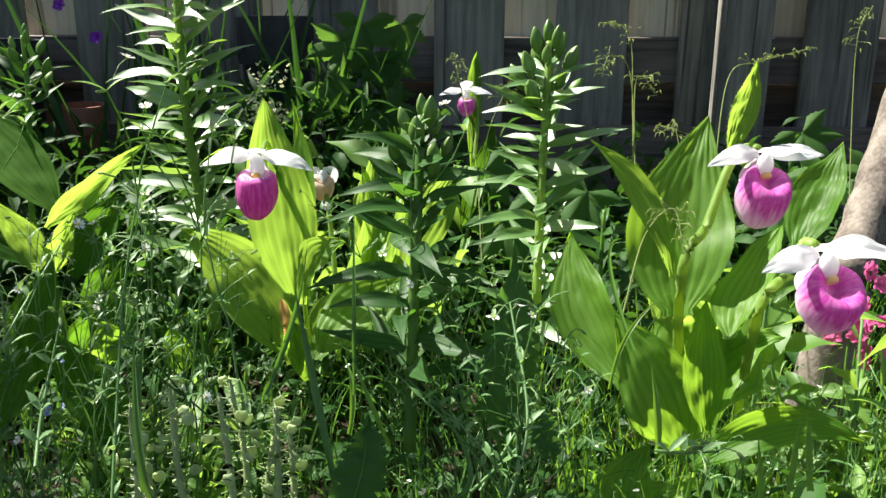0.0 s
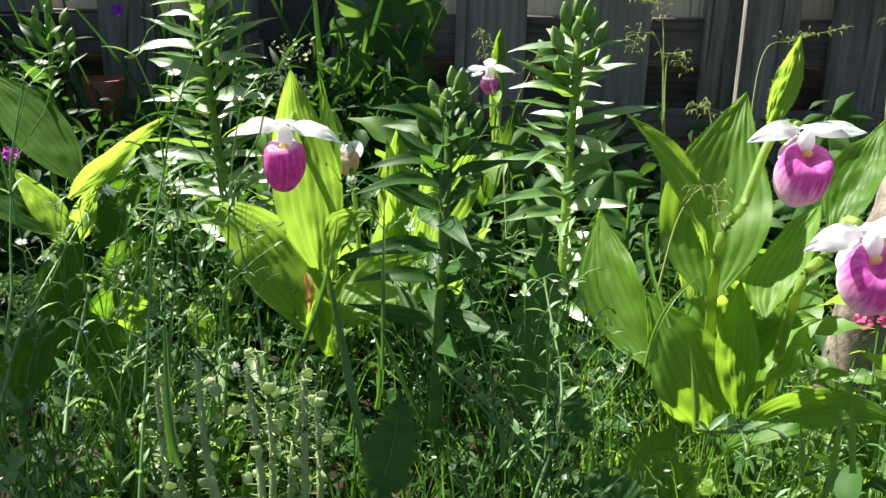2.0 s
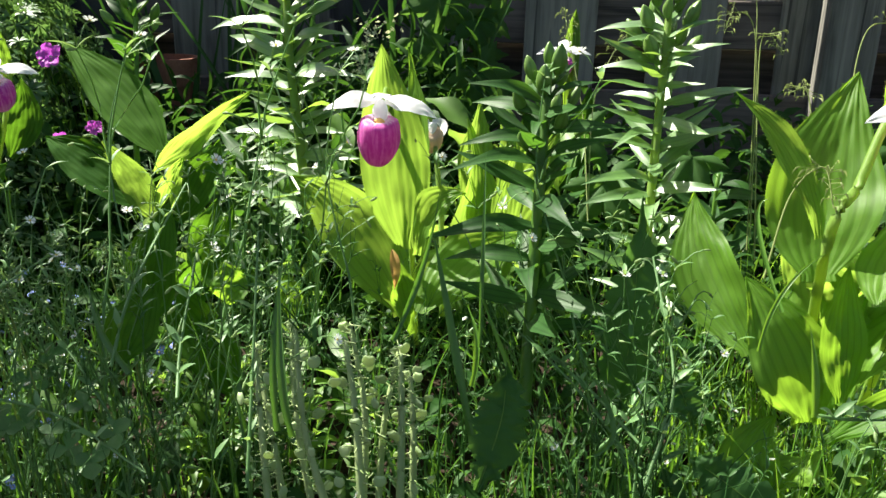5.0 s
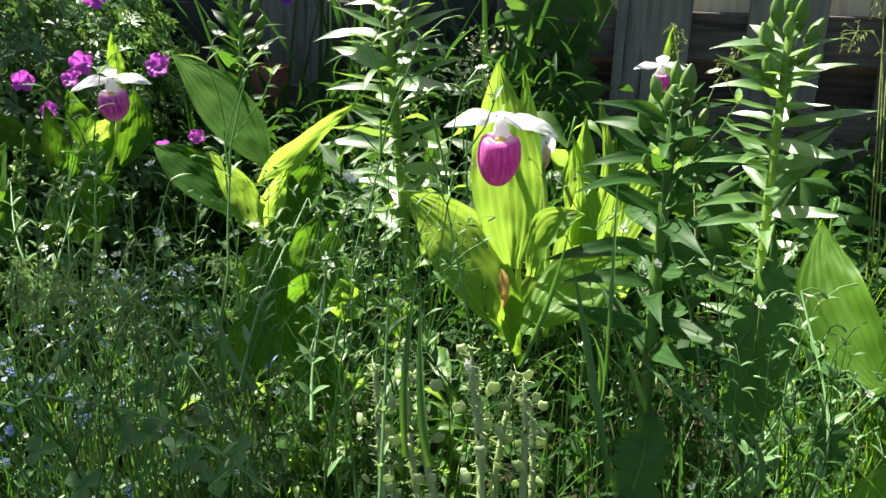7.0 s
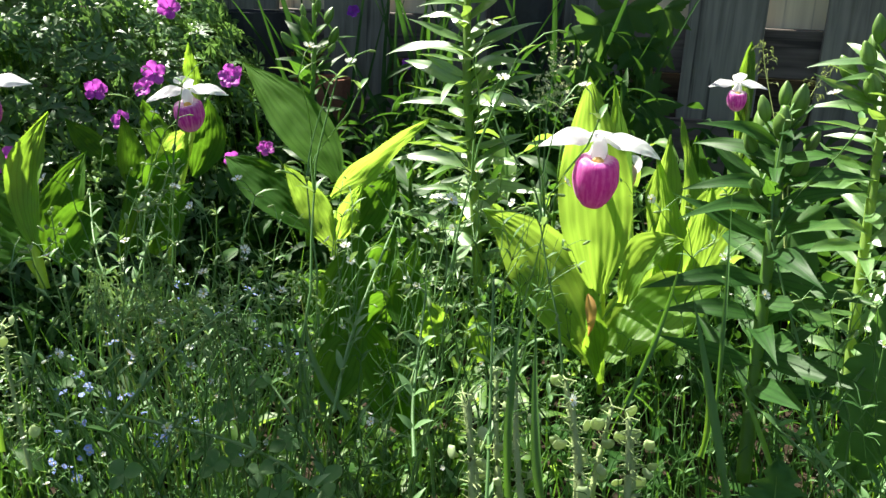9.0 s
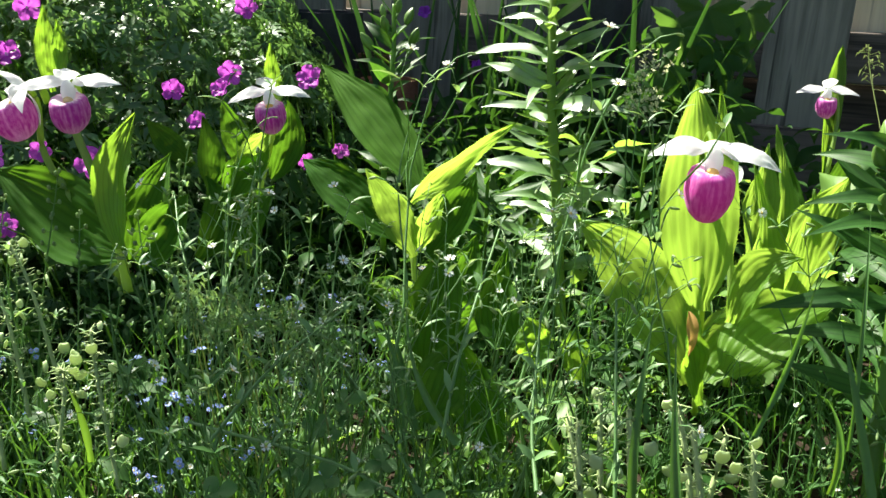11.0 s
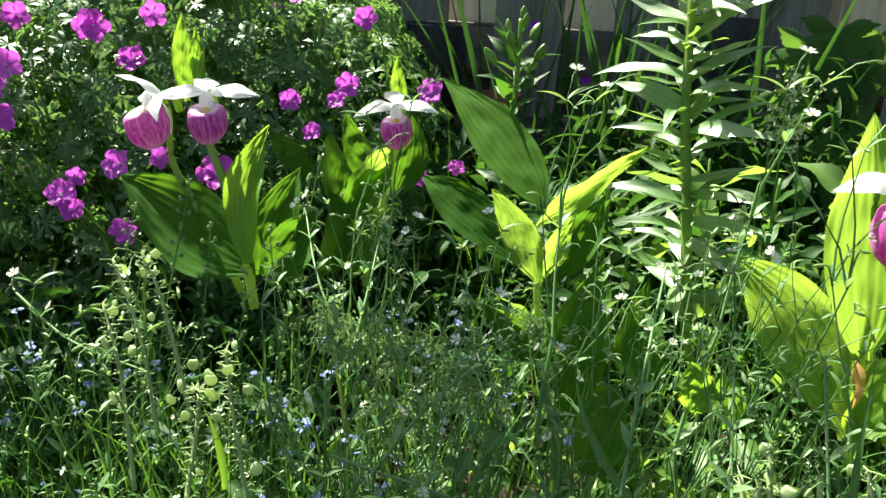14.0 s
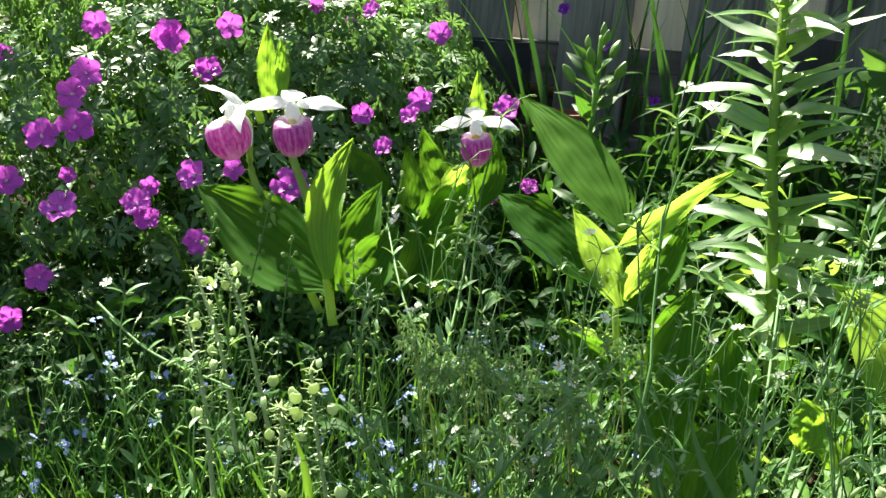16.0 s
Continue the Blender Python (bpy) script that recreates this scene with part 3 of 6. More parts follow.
plant_b = slipper_plant(Vector((0.165, 0.489, 0.280)), "large lady's slipper orchid with two pink flowers and broad ribbed leaves", [
    ([Vector((0.203, 0.645, 0.179)), Vector((0.158, 0.529, 0.375)), Vector((0.177, 0.545, 0.410)), Vector((0.193, 0.561, 0.445)), Vector((0.206, 0.570, 0.458)), Vector((0.213, 0.566, 0.456))], 0.0034),
    ([Vector((0.237, 0.618, 0.196)), Vector((0.200, 0.500, 0.361)), Vector((0.214, 0.502, 0.388)), Vector((0.222, 0.497, 0.408)), Vector((0.228, 0.492, 0.408))], 0.0032)], [
    (Vector((0.195, 0.569, 0.455)), Vector((0.204, 0.569, 0.488)), Vector((0.205, 0.562, 0.517)), .019, "lit_leaf", 15, .5, .12),
    (Vector((0.163, 0.546, 0.344)), Vector((0.170, 0.580, 0.404)), Vector((0.194, 0.617, 0.473)), .078, "slipper_leaf", 10, .25, .08),
    (Vector((0.154, 0.535, 0.377)), Vector((0.135, 0.550, 0.426)), Vector((0.101, 0.572, 0.463)), .022, "lit_leaf", 30, .5, .25),
    (Vector((0.144, 0.596, 0.267)), Vector((0.116, 0.645, 0.315)), Vector((0.108, 0.685, 0.366)), 0.056, "slipper_leaf", -10, .3, .15),
    (Vector((0.192, 0.518, 0.339)), Vector((0.213, 0.548, 0.368)), Vector((0.243, 0.579, 0.402)), .045, "slipper_leaf", -25, .3, .1),
    (Vector((0.256, 0.583, 0.382)), Vector((0.277, 0.604, 0.415)), Vector((0.300, 0.626, 0.452)), .042, "slipper_leaf", -10, .35, .1),
    (Vector((0.196, 0.572, 0.289)), Vector((0.179, 0.583, 0.325)), Vector((0.153, 0.594, 0.362)), 0.064, "lit_leaf", -30, .15, .25),
    (Vector((0.177, 0.564, 0.301)), Vector((0.193, 0.573, 0.334)), Vector((0.165, 0.588, 0.360)), 0.052, "lit_leaf", 30, .15, .25),
    (Vector((0.173, 0.547, 0.238)), Vector((0.153, 0.551, 0.291)), Vector((0.125, 0.577, 0.334)), 0.059, "slipper_leaf", 10, .2, .12),
    (Vector((0.187, 0.534, 0.262)), Vector((0.182, 0.543, 0.311)), Vector((0.185, 0.555, 0.353)), 0.032, "slipper_leaf", 25, .4, .1),
    (Vector((0.193, 0.544, 0.253)), Vector((0.209, 0.553, 0.303)), Vector((0.243, 0.553, 0.325)), 0.061, "slipper_leaf", -30, .35, .3),
    (Vector((0.195, 0.554, 0.266)), Vector((0.211, 0.564, 0.316)), Vector((0.216, 0.583, 0.340)), 0.049, "lit_leaf", 40, .2, .35),
    (Vector((0.170, 0.506, 0.248)), Vector((0.223, 0.494, 0.288)), Vector((0.272, 0.480, 0.282)), 0.028, "slipper_leaf", 5, .3, .3),
    (Vector((0.147, 0.522, 0.162)), Vector((0.134, 0.536, 0.206)), Vector((0.155, 0.560, 0.235)), 0.050, "slipper_leaf", 0, .3, .1),
    (Vector((0.133, 0.521, 0.179)), Vector((0.162, 0.529, 0.209)), Vector((0.186, 0.547, 0.218)), 0.038, "lit_leaf", -40, .3, .3)])
flower(plant_b, Vector((0.211, 0.553, 0.455)), .078, 8, "pouch_fade", "open slipper flower with white petals and a pink pouch paler at the toe", 6, 0, 10, 64, 1.02, 1.14, 26, 72, 1.65, 8)
flower(plant_b, Vector((0.224, 0.477, 0.410)), .086, 14, "pouch_fade", "open slipper flower with white petals and a mottled pink pouch", 4, -6, 4, 70, 0.98, 1.02, 34, 78, 1.9, -4)

plant_d = slipper_plant(Vector((0.035, 1.252, 0.277)), "small distant lady's slipper orchid with one pink flower by the fence", [
    ([Vector((0.040, 1.254, 0.214)), Vector((0.047, 1.279, 0.298)), Vector((0.054, 1.315, 0.380)), Vector((0.042, 1.328, 0.422)), Vector((0.035, 1.320, 0.415))], 0.003)], [
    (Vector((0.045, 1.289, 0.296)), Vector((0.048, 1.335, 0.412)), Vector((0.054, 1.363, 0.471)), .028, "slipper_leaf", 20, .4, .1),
    (Vector((0.031, 1.225, 0.222)), Vector((0.061, 1.247, 0.295)), Vector((0.076, 1.280, 0.367)), .05, "shaded_slipper_leaf", 10, .3, .1),
    (Vector((0.027, 1.241, 0.209)), Vector((-0.003, 1.272, 0.273)), Vector((-0.012, 1.302, 0.338)), .05, "shaded_slipper_leaf", -10, .3, .1)])
flower(plant_d, Vector((0.035, 1.314, 0.411)), .080, 4, "pouch_rim", "small slipper flower with white petals and a bright pink pouch", 0, 0, 10, 60, 0.8)

plant_e = slipper_plant(Vector((-0.556, 0.777, 0.316)), "lady's slipper orchid with one white and pink flower over leaves coloured as shaded", [
    ([Vector((-0.549, 0.753, 0.268)), Vector((-0.550, 0.783, 0.327)), Vector((-0.550, 0.817, 0.381)), Vector((-0.545, 0.826, 0.421)), Vector((-0.548, 0.822, 0.434))], 0.003)], [
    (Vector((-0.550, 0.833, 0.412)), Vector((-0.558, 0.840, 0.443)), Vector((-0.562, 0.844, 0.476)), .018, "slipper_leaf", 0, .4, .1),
    (Vector((-0.585, 0.763, 0.304)), Vector((-0.562, 0.787, 0.352)), Vector((-0.546, 0.806, 0.395)), .040, "shaded_slipper_leaf", -30, .35, .25),
    (Vector((-0.579, 0.785, 0.350)), Vector((-0.556, 0.792, 0.379)), Vector((-0.542, 0.797, 0.396)), .024, "lit_leaf", 20, .3, .3),
    (Vector((-0.590, 0.762, 0.342)), Vector((-0.592, 0.771, 0.373)), Vector((-0.603, 0.779, 0.409)), .028, "shaded_slipper_leaf", 10, .35, .1),
    (Vector((-0.627, 0.796, 0.353)), Vector((-0.653, 0.794, 0.375)), Vector((-0.675, 0.793, 0.398)), .030, "shaded_slipper_leaf", 20, .3, .1),
    (Vector((-0.579, 0.824, 0.348)), Vector((-0.597, 0.828, 0.382)), Vector((-0.612, 0.834, 0.416)), .034, "shaded_slipper_leaf", 20, .3, .1),
    (Vector((-0.552, 0.820, 0.341)), Vector((-0.540, 0.837, 0.379)), Vector((-0.546, 0.847, 0.419)), .040, "shaded_slipper_leaf", -20, .3, .1),
    (Vector((-0.559, 0.742, 0.281)), Vector((-0.544, 0.749, 0.319)), Vector((-0.523, 0.767, 0.350)), .044, "shaded_slipper_leaf", -10, .3, .1),
    (Vector((-0.582, 0.723, 0.283)), Vector((-0.569, 0.741, 0.323)), Vector((-0.589, 0.755, 0.355)), .036, "shaded_slipper_leaf", 15, .3, .1)])
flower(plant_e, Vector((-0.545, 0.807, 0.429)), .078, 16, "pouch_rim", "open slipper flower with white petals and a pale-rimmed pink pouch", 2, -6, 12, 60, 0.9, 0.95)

plant_g = slipper_plant(Vector((-0.599, 0.628, 0.318)), "lady's slipper orchid with two pink flowers and broad leaves coloured as shaded", [
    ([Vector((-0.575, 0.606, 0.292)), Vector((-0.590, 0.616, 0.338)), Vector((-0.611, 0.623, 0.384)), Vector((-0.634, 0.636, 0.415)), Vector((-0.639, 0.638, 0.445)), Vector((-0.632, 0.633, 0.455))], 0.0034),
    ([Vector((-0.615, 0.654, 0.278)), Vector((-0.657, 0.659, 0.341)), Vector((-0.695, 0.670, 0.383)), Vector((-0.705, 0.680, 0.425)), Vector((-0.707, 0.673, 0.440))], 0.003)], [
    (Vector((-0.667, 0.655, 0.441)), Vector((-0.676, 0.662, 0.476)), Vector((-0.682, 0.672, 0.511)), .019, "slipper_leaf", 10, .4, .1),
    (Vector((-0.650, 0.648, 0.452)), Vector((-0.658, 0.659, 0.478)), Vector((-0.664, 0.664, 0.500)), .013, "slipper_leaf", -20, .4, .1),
    (Vector((-0.590, 0.631, 0.315)), Vector((-0.681, 0.660, 0.337)), Vector((-0.772, 0.694, 0.359)), .078, "shaded_slipper_leaf", -22, .22, .08),
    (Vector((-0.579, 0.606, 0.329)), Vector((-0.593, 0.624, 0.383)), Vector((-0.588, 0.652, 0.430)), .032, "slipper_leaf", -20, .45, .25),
    (Vector((-0.575, 0.615, 0.317)), Vector((-0.575, 0.637, 0.353)), Vector((-0.572, 0.674, 0.394)), .044, "shaded_slipper_leaf", -10, .35, .1),
    (Vector((-0.560, 0.607, 0.313)), Vector((-0.555, 0.629, 0.340)), Vector((-0.550, 0.661, 0.363)), .04, "shaded_slipper_leaf", -10, .35, .1)])
flower(plant_g, Vector((-0.621, 0.619, 0.453)), .078, 22, "pouch_rim", "open slipper flower with white petals and a streaked pink pouch", 0, -4, 6, 70, 0.90, 0.92, 12, 18, 0.9)
flower(plant_g, Vector((-0.700, 0.659, 0.439)), .078, -42, "pouch_rim", "slipper flower in profile with a streaked pink pouch", 4, 4, 20, 62, 1.0, 1.0, 16, -20, 1.3, 0)

plant_h = slipper_plant(Vector((-0.399, 0.816, 0.278)), "flowerless lady's slipper orchid with tall ribbed leaves", [
    ([Vector((-0.386, 0.800, 0.216)), Vector((-0.399, 0.816, 0.278)), Vector((-0.405, 0.838, 0.312))], 0.0032)], [
    (Vector((-0.408, 0.862, 0.339)), Vector((-0.473, 0.905, 0.395)), Vector((-0.554, 0.955, 0.446)), .062, "shaded_slipper_leaf", 12, .25, .06),
    (Vector((-0.407, 0.831, 0.329)), Vector((-0.369, 0.856, 0.367)), Vector((-0.315, 0.889, 0.407)), .030, "lit_leaf", 35, .5, .2),
    (Vector((-0.392, 0.799, 0.284)), Vector((-0.419, 0.805, 0.331)), Vector((-0.446, 0.806, 0.365)), .036, "lit_leaf", -20, .4, .15),
    (Vector((-0.390, 0.801, 0.290)), Vector((-0.381, 0.804, 0.323)), Vector((-0.368, 0.817, 0.349)), .026, "lit_leaf", 20, .45, .15),
    (Vector((-0.415, 0.836, 0.286)), Vector((-0.486, 0.848, 0.331)), Vector((-0.540, 0.870, 0.353)), .052, "shaded_slipper_leaf", 10, .25, .1),
    (Vector((-0.390, 0.840, 0.272)), Vector((-0.370, 0.871, 0.313)), Vector((-0.355, 0.890, 0.353)), .044, "shaded_slipper_leaf", -10, .3, .1),
    (Vector((-0.385, 0.798, 0.206)), Vector((-0.409, 0.797, 0.231)), Vector((-0.448, 0.801, 0.251)), .040, "shaded_slipper_leaf", -15, .3, .25),
    (Vector((-0.379, 0.790, 0.211)), Vector((-0.359, 0.804, 0.232)), Vector((-0.330, 0.835, 0.261)), .036, "shaded_slipper_leaf", 20, .3, .25),
    (Vector((-0.276, 0.655, 0.174)), Vector((-0.314, 0.679, 0.221)), Vector((-0.357, 0.702, 0.270)), .052, "shaded_slipper_leaf", 10, .25, .15),
    (Vector((-0.348, 0.781, 0.230)), Vector((-0.342, 0.796, 0.269)), Vector((-0.335, 0.811, 0.309)), .044, "shaded_slipper_leaf", -15, .3, .2),
    (Vector((-0.288, 0.480, 0.293)), Vector((-0.285, 0.500, 0.313)), Vector((-0.283, 0.530, 0.325)), .036, "shaded_slipper_leaf", 10, .25, .2),
    (Vector((-0.323, 0.600, 0.264)), Vector((-0.322, 0.620, 0.306)), Vector((-0.321, 0.660, 0.352)), .048, "shaded_slipper_leaf", -15, .25, .2),
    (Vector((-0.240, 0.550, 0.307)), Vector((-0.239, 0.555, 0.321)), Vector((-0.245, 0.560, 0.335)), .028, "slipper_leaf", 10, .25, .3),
    (Vector((-0.266, 0.660, 0.267)), Vector((-0.287, 0.680, 0.290)), Vector((-0.287, 0.720, 0.331)), .040, "shaded_slipper_leaf", 15, .25, .2),
    (Vector((-0.348, 0.734, 0.222)), Vector((-0.328, 0.739, 0.251)), Vector((-0.302, 0.752, 0.261)), .036, "shaded_slipper_leaf", 10, .3, .3)])


# ---- lilies ----
def bud_shape(length, r):
    def rib(q, s, ph):
        k = (1 + 0.13 * math.cos(3 * ph)) * (1 - 0.45 * max(0.0, q.z / (length / 2)) ** 1.5)
        return Vector((q.x * k, q.y * k, q.z))
    return Heap().add(ball((0, 0, length / 2), r, r, length / 2, 12, 10, rib)).mesh(M["bud"])


def lily(points, leaf_len, leaf_w, count, mat, label, buds=0, lean_up=0.35, bud_len=0.03, start=0.0, droop=0.5, r=0.0045, end=1.0):
    base = Vector(points[0])
    ob = thing("lily", base, label, "lily", "lilies")
    cp = curve_points([Vector(q) - base for q in points], 10)
    part("stem", Heap().add(tube(cp, [r * (1.1 - 0.4 * i / len(cp)) for i in range(len(cp))], 8)).mesh(M["slipper_stem" if mat == "lily_leaf" else "stem"]), ob)
    kinds = []
    for k in range(7):
        sag = droop * (0.06 + 0.05 * (k * 3 % 7))
        kinds.append(Heap().add(blade((0, 0, 0), (0.5, 0.04 * (k % 3 - 1), 0.03 + 0.05 * (k % 2)), (1, 0.10 * (k % 3 - 1), -sag if k % 3 else 0.12), 1.3 * leaf_w / leaf_len, (0, 0, 1), 16, 8, 0.40, 0.6, 0.22, wave=0.20, twist=15 * (k % 4 - 1.5), point=0.85, seed=k)).mesh(M[mat]))
    open_side = Vector((-0.34, -0.56, 0.76))          # the leaves turn their upper side up and to the open front
    for i in range(count):
        s = start + (end - start) * (i + 0.5 + rnd(-.4, .4)) / count
        q = max(0.0, min(0.999, s)) * (len(cp) - 1)
        at = cp[int(q)].lerp(cp[int(q) + 1], q % 1)
        k = leaf_len * rnd(0.62, 1.15) * (1 - (0.5 if buds else 0.3) * s ** 4)
        az, rise = radians(i * 137.5 + rnd(-25, 25)), math.atan(lean_up) + radians(rnd(-14, 14) + (30 * max(0.0, s - 0.6) if buds else 8 * s))
        level = math.atan2(-(open_side.x * math.cos(az) + open_side.y * math.sin(az)), open_side.z)   # the rise that lets it face that side
        rise += (0.42 if mat == "lily_leaf" else 0.1) * (max(level, -0.2) - rise)
        ax = Vector((math.cos(az) * math.cos(rise), math.sin(az) * math.cos(rise), math.sin(rise)))
        up = open_side + Vector((random.gauss(0, .09), random.gauss(0, .09), random.gauss(0, .07)))
        side = up.cross(ax).normalized()
        up = ax.cross(side)
        m = Matrix((ax, side, up)).transposed().to_4x4()
        part("leaf", kinds[random.randrange(7)], ob, m=Matrix.Translation(at) @ m @ Matrix.Scale(k, 4))
    top = cp[-1]
    if buds:
        bm = bud_shape(bud_len, bud_len * 0.235)
        for i in range(buds):
            ring = i / buds
            az, tilt = i * 137.5, 8 + 38 * ring + rnd(-6, 6)
            d = Vector((math.sin(radians(az)), math.cos(radians(az)), 0))
            at = top + Vector((0, 0, -0.062 * ring - 0.002)) + d * 0.021 * (0.35 + ring)
            b = part("bud", bm, ob, "closed green flower bud", Matrix.Translation(at) @ pose(0, 0, 0, 0, 0, -az) @ pose(0, 0, 0, -tilt, 0, 0) @ Matrix.Scale(rnd(0.7, 1.1), 4))
            part("bud_stalk", Heap().add(tube([top + Vector((0, 0, -0.07 * ring - 0.014)), at + d * 0.001], 0.0012, 5)).mesh(M["stem"]), ob)
    return ob


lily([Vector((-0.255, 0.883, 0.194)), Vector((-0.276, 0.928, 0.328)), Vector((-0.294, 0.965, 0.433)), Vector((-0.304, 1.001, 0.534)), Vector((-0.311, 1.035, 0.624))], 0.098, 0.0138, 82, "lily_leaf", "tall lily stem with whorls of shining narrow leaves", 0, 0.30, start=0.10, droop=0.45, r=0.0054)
lily([Vector((-0.025, 0.558, 0.231)), Vector((-0.023, 0.587, 0.310)), Vector((-0.020, 0.617, 0.390)), Vector((-0.018, 0.637, 0.438)), Vector((-0.017, 0.652, 0.468))], 0.076, 0.0120, 38, "shaded_lily_leaf", "shaded lily with dark leaves and a cluster of green buds", 13, 0.20, 0.024, 0.15, 0.5, end=0.86)
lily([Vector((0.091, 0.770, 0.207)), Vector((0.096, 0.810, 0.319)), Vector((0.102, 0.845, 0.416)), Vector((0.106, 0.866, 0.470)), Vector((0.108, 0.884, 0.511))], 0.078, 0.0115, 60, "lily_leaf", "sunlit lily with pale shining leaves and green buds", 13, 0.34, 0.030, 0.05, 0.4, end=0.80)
lily([Vector((-0.473, 0.940, 0.237)), Vector((-0.473, 0.940, 0.327)), Vector((-0.476, 0.965, 0.399)), Vector((-0.477, 0.980, 0.460)), Vector((-0.480, 0.990, 0.512))], 0.056, 0.0115, 26, "shaded_lily_leaf", "small lily with green buds beside the geranium", 9, 0.4, 0.022, 0.25, 0.4, r=0.0036, end=0.86)
lily([Vector((-0.430, 1.010, 0.206)), Vector((-0.434, 1.030, 0.270)), Vector((-0.434, 1.042, 0.309))], 0.06, 0.014, 22, "shaded_lily_leaf", "low leafy lily shoot in the shade", 0, 0.4)
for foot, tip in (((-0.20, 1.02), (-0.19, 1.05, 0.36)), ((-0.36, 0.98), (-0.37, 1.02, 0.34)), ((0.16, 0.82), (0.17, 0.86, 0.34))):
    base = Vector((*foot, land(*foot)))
    lily([base, (base + Vector(tip)) / 2, Vector(tip)], 0.08, 0.015, 26, "shaded_lily_leaf", "low leafy lily shoot in the shade", 0, 0.35, r=0.003)


# ---- tree at the bed's edge ----
tree_base = Vector(Vector((0.370, 0.780, 0.203)))
tree_base.z = land(tree_base.x, tree_base.y) - 0.02
low, high = Vector(Vector((0.431, 0.829, 0.331))), Vector(Vector((0.493, 0.907, 0.448)))
TREE = thing("tree", tree_base, "young tree with grey-brown bark leaning over the bed", "tree")
d = (high - low).normalized()
line = curve_points([tree_base - tree_base, Vector(Vector((0.397, 0.793, 0.247))) - tree_base, low - tree_base, high - tree_base, high + d * 0.5 - tree_base, high + d * 1.1 + Vector((-0.1, 0.1, 0.3)) - tree_base], 8)
part("trunk", Heap().add(tube(line, [0.028 - 0.0003 * i + 0.0012 * math.sin(i * 1.9) for i in range(len(line))], 14)).mesh(M["bark"]), TREE)
leafy = Heap()
limbs = [(Vector((0.25 + 0.55 * abs(math.sin(i * 2.1)), 0.7 * math.cos(i * 2.4), 0.25 + 0.5 * math.sin(i * 1.3) ** 2)), 0.16, 0.12, 110) for i in range(7)]
for i, (reach, wide, deep, n) in enumerate(limbs):
    a = line[-3]
    lp = curve_points([a, a + reach * 0.5 + Vector((0, 0, 0.12)), a + reach], 8)
    part("limb", Heap().add(tube(lp, [0.016 * (1.1 - k / len(lp)) for k in range(len(lp))], 7)).mesh(M["bark"]), TREE)
    for k in range(n):
        c = lp[random.randrange(10, len(lp))] + Vector((random.gauss(0, wide), random.gauss(0, deep), random.gauss(0, 0.10)))
        t = Vector((rnd(-1, 1), rnd(-1, 1), rnd(-0.8, 0.3))).normalized() * rnd(0.05, 0.08)
        leafy.add(blade(c, c + t * 0.5, c + t, 0.036, (rnd(-.5, .5), rnd(-.5, .5), 1), 4, 2, cup=0.2))
# unseen bough over the bed, added to carry the shading clumps
lp = curve_points([line[-3], Vector((0.1, 0.75, 1.50)) - tree_base, Vector((-0.75, 0.88, 1.56)) - tree_base, Vector((-1.25, 0.98, 1.50)) - tree_base, Vector((-1.55, 1.18, 1.48)) - tree_base], 10)
part("limb", Heap().add(tube(lp, [0.017 * (1.1 - k / len(lp)) for k in range(len(lp))], 7)).mesh(M["bark"]), TREE)
# leaf clumps set towards the sun from the spots they are to shade
for cx, cy, wide, deep, n in ((-1.11, 0.90, 0.05, 0.035, 30), (-1.20, 0.90, 0.07, 0.05, 66), (-1.20, 1.12, 0.05, 0.05, 32), (-1.04, 0.94, 0.05, 0.05, 16), (-0.84, 0.86, 0.05, 0.04, 14),
                            (-1.44, 1.25, 0.06, 0.04, 30), (-1.69, 1.10, 0.07, 0.05, 56)):
    for k in range(n):
        c = Vector((cx + random.gauss(0, wide), cy + random.gauss(0, deep), 1.50 + random.gauss(0, 0.04))) - tree_base
        t = Vector((rnd(-1, 1), rnd(-1, 1), rnd(-0.8, 0.3))).normalized() * rnd(0.05, 0.08)
        leafy.add(blade(c, c + t * 0.5, c + t, 0.036, (rnd(-.5, .5), rnd(-.5, .5), 1), 4, 2, cup=0.2))
part("crown", leafy.mesh(M["tree_leaf"]), TREE, "loose crown of small green leaves, with unseen clumps added to cast shade", kind="stuff")


# ---- many-leaved plants: geometry gathered and strewn ----
def strewn(heaps, places, mat):
    """One mesh of the heaps' shapes set at the places: (which, matrix)."""
    base = [(np.array([tuple(q) for q in h.v]), [tuple(f) for f in h.f], np.array(h.t)) for h in heaps]
    vs, fs, ts, n = [], [], [], 0
    for which, m in places:
        v, f, t = base[which]
        a = np.array(m)
        vs.append(v @ a[:3, :3].T + a[:3, 3])
        fs.extend([tuple(i + n for i in q) for q in f])
        ts.append(t)
        n += len(v)
    return mesh_of(np.concatenate(vs).tolist(), fs, mat, np.concatenate(ts))


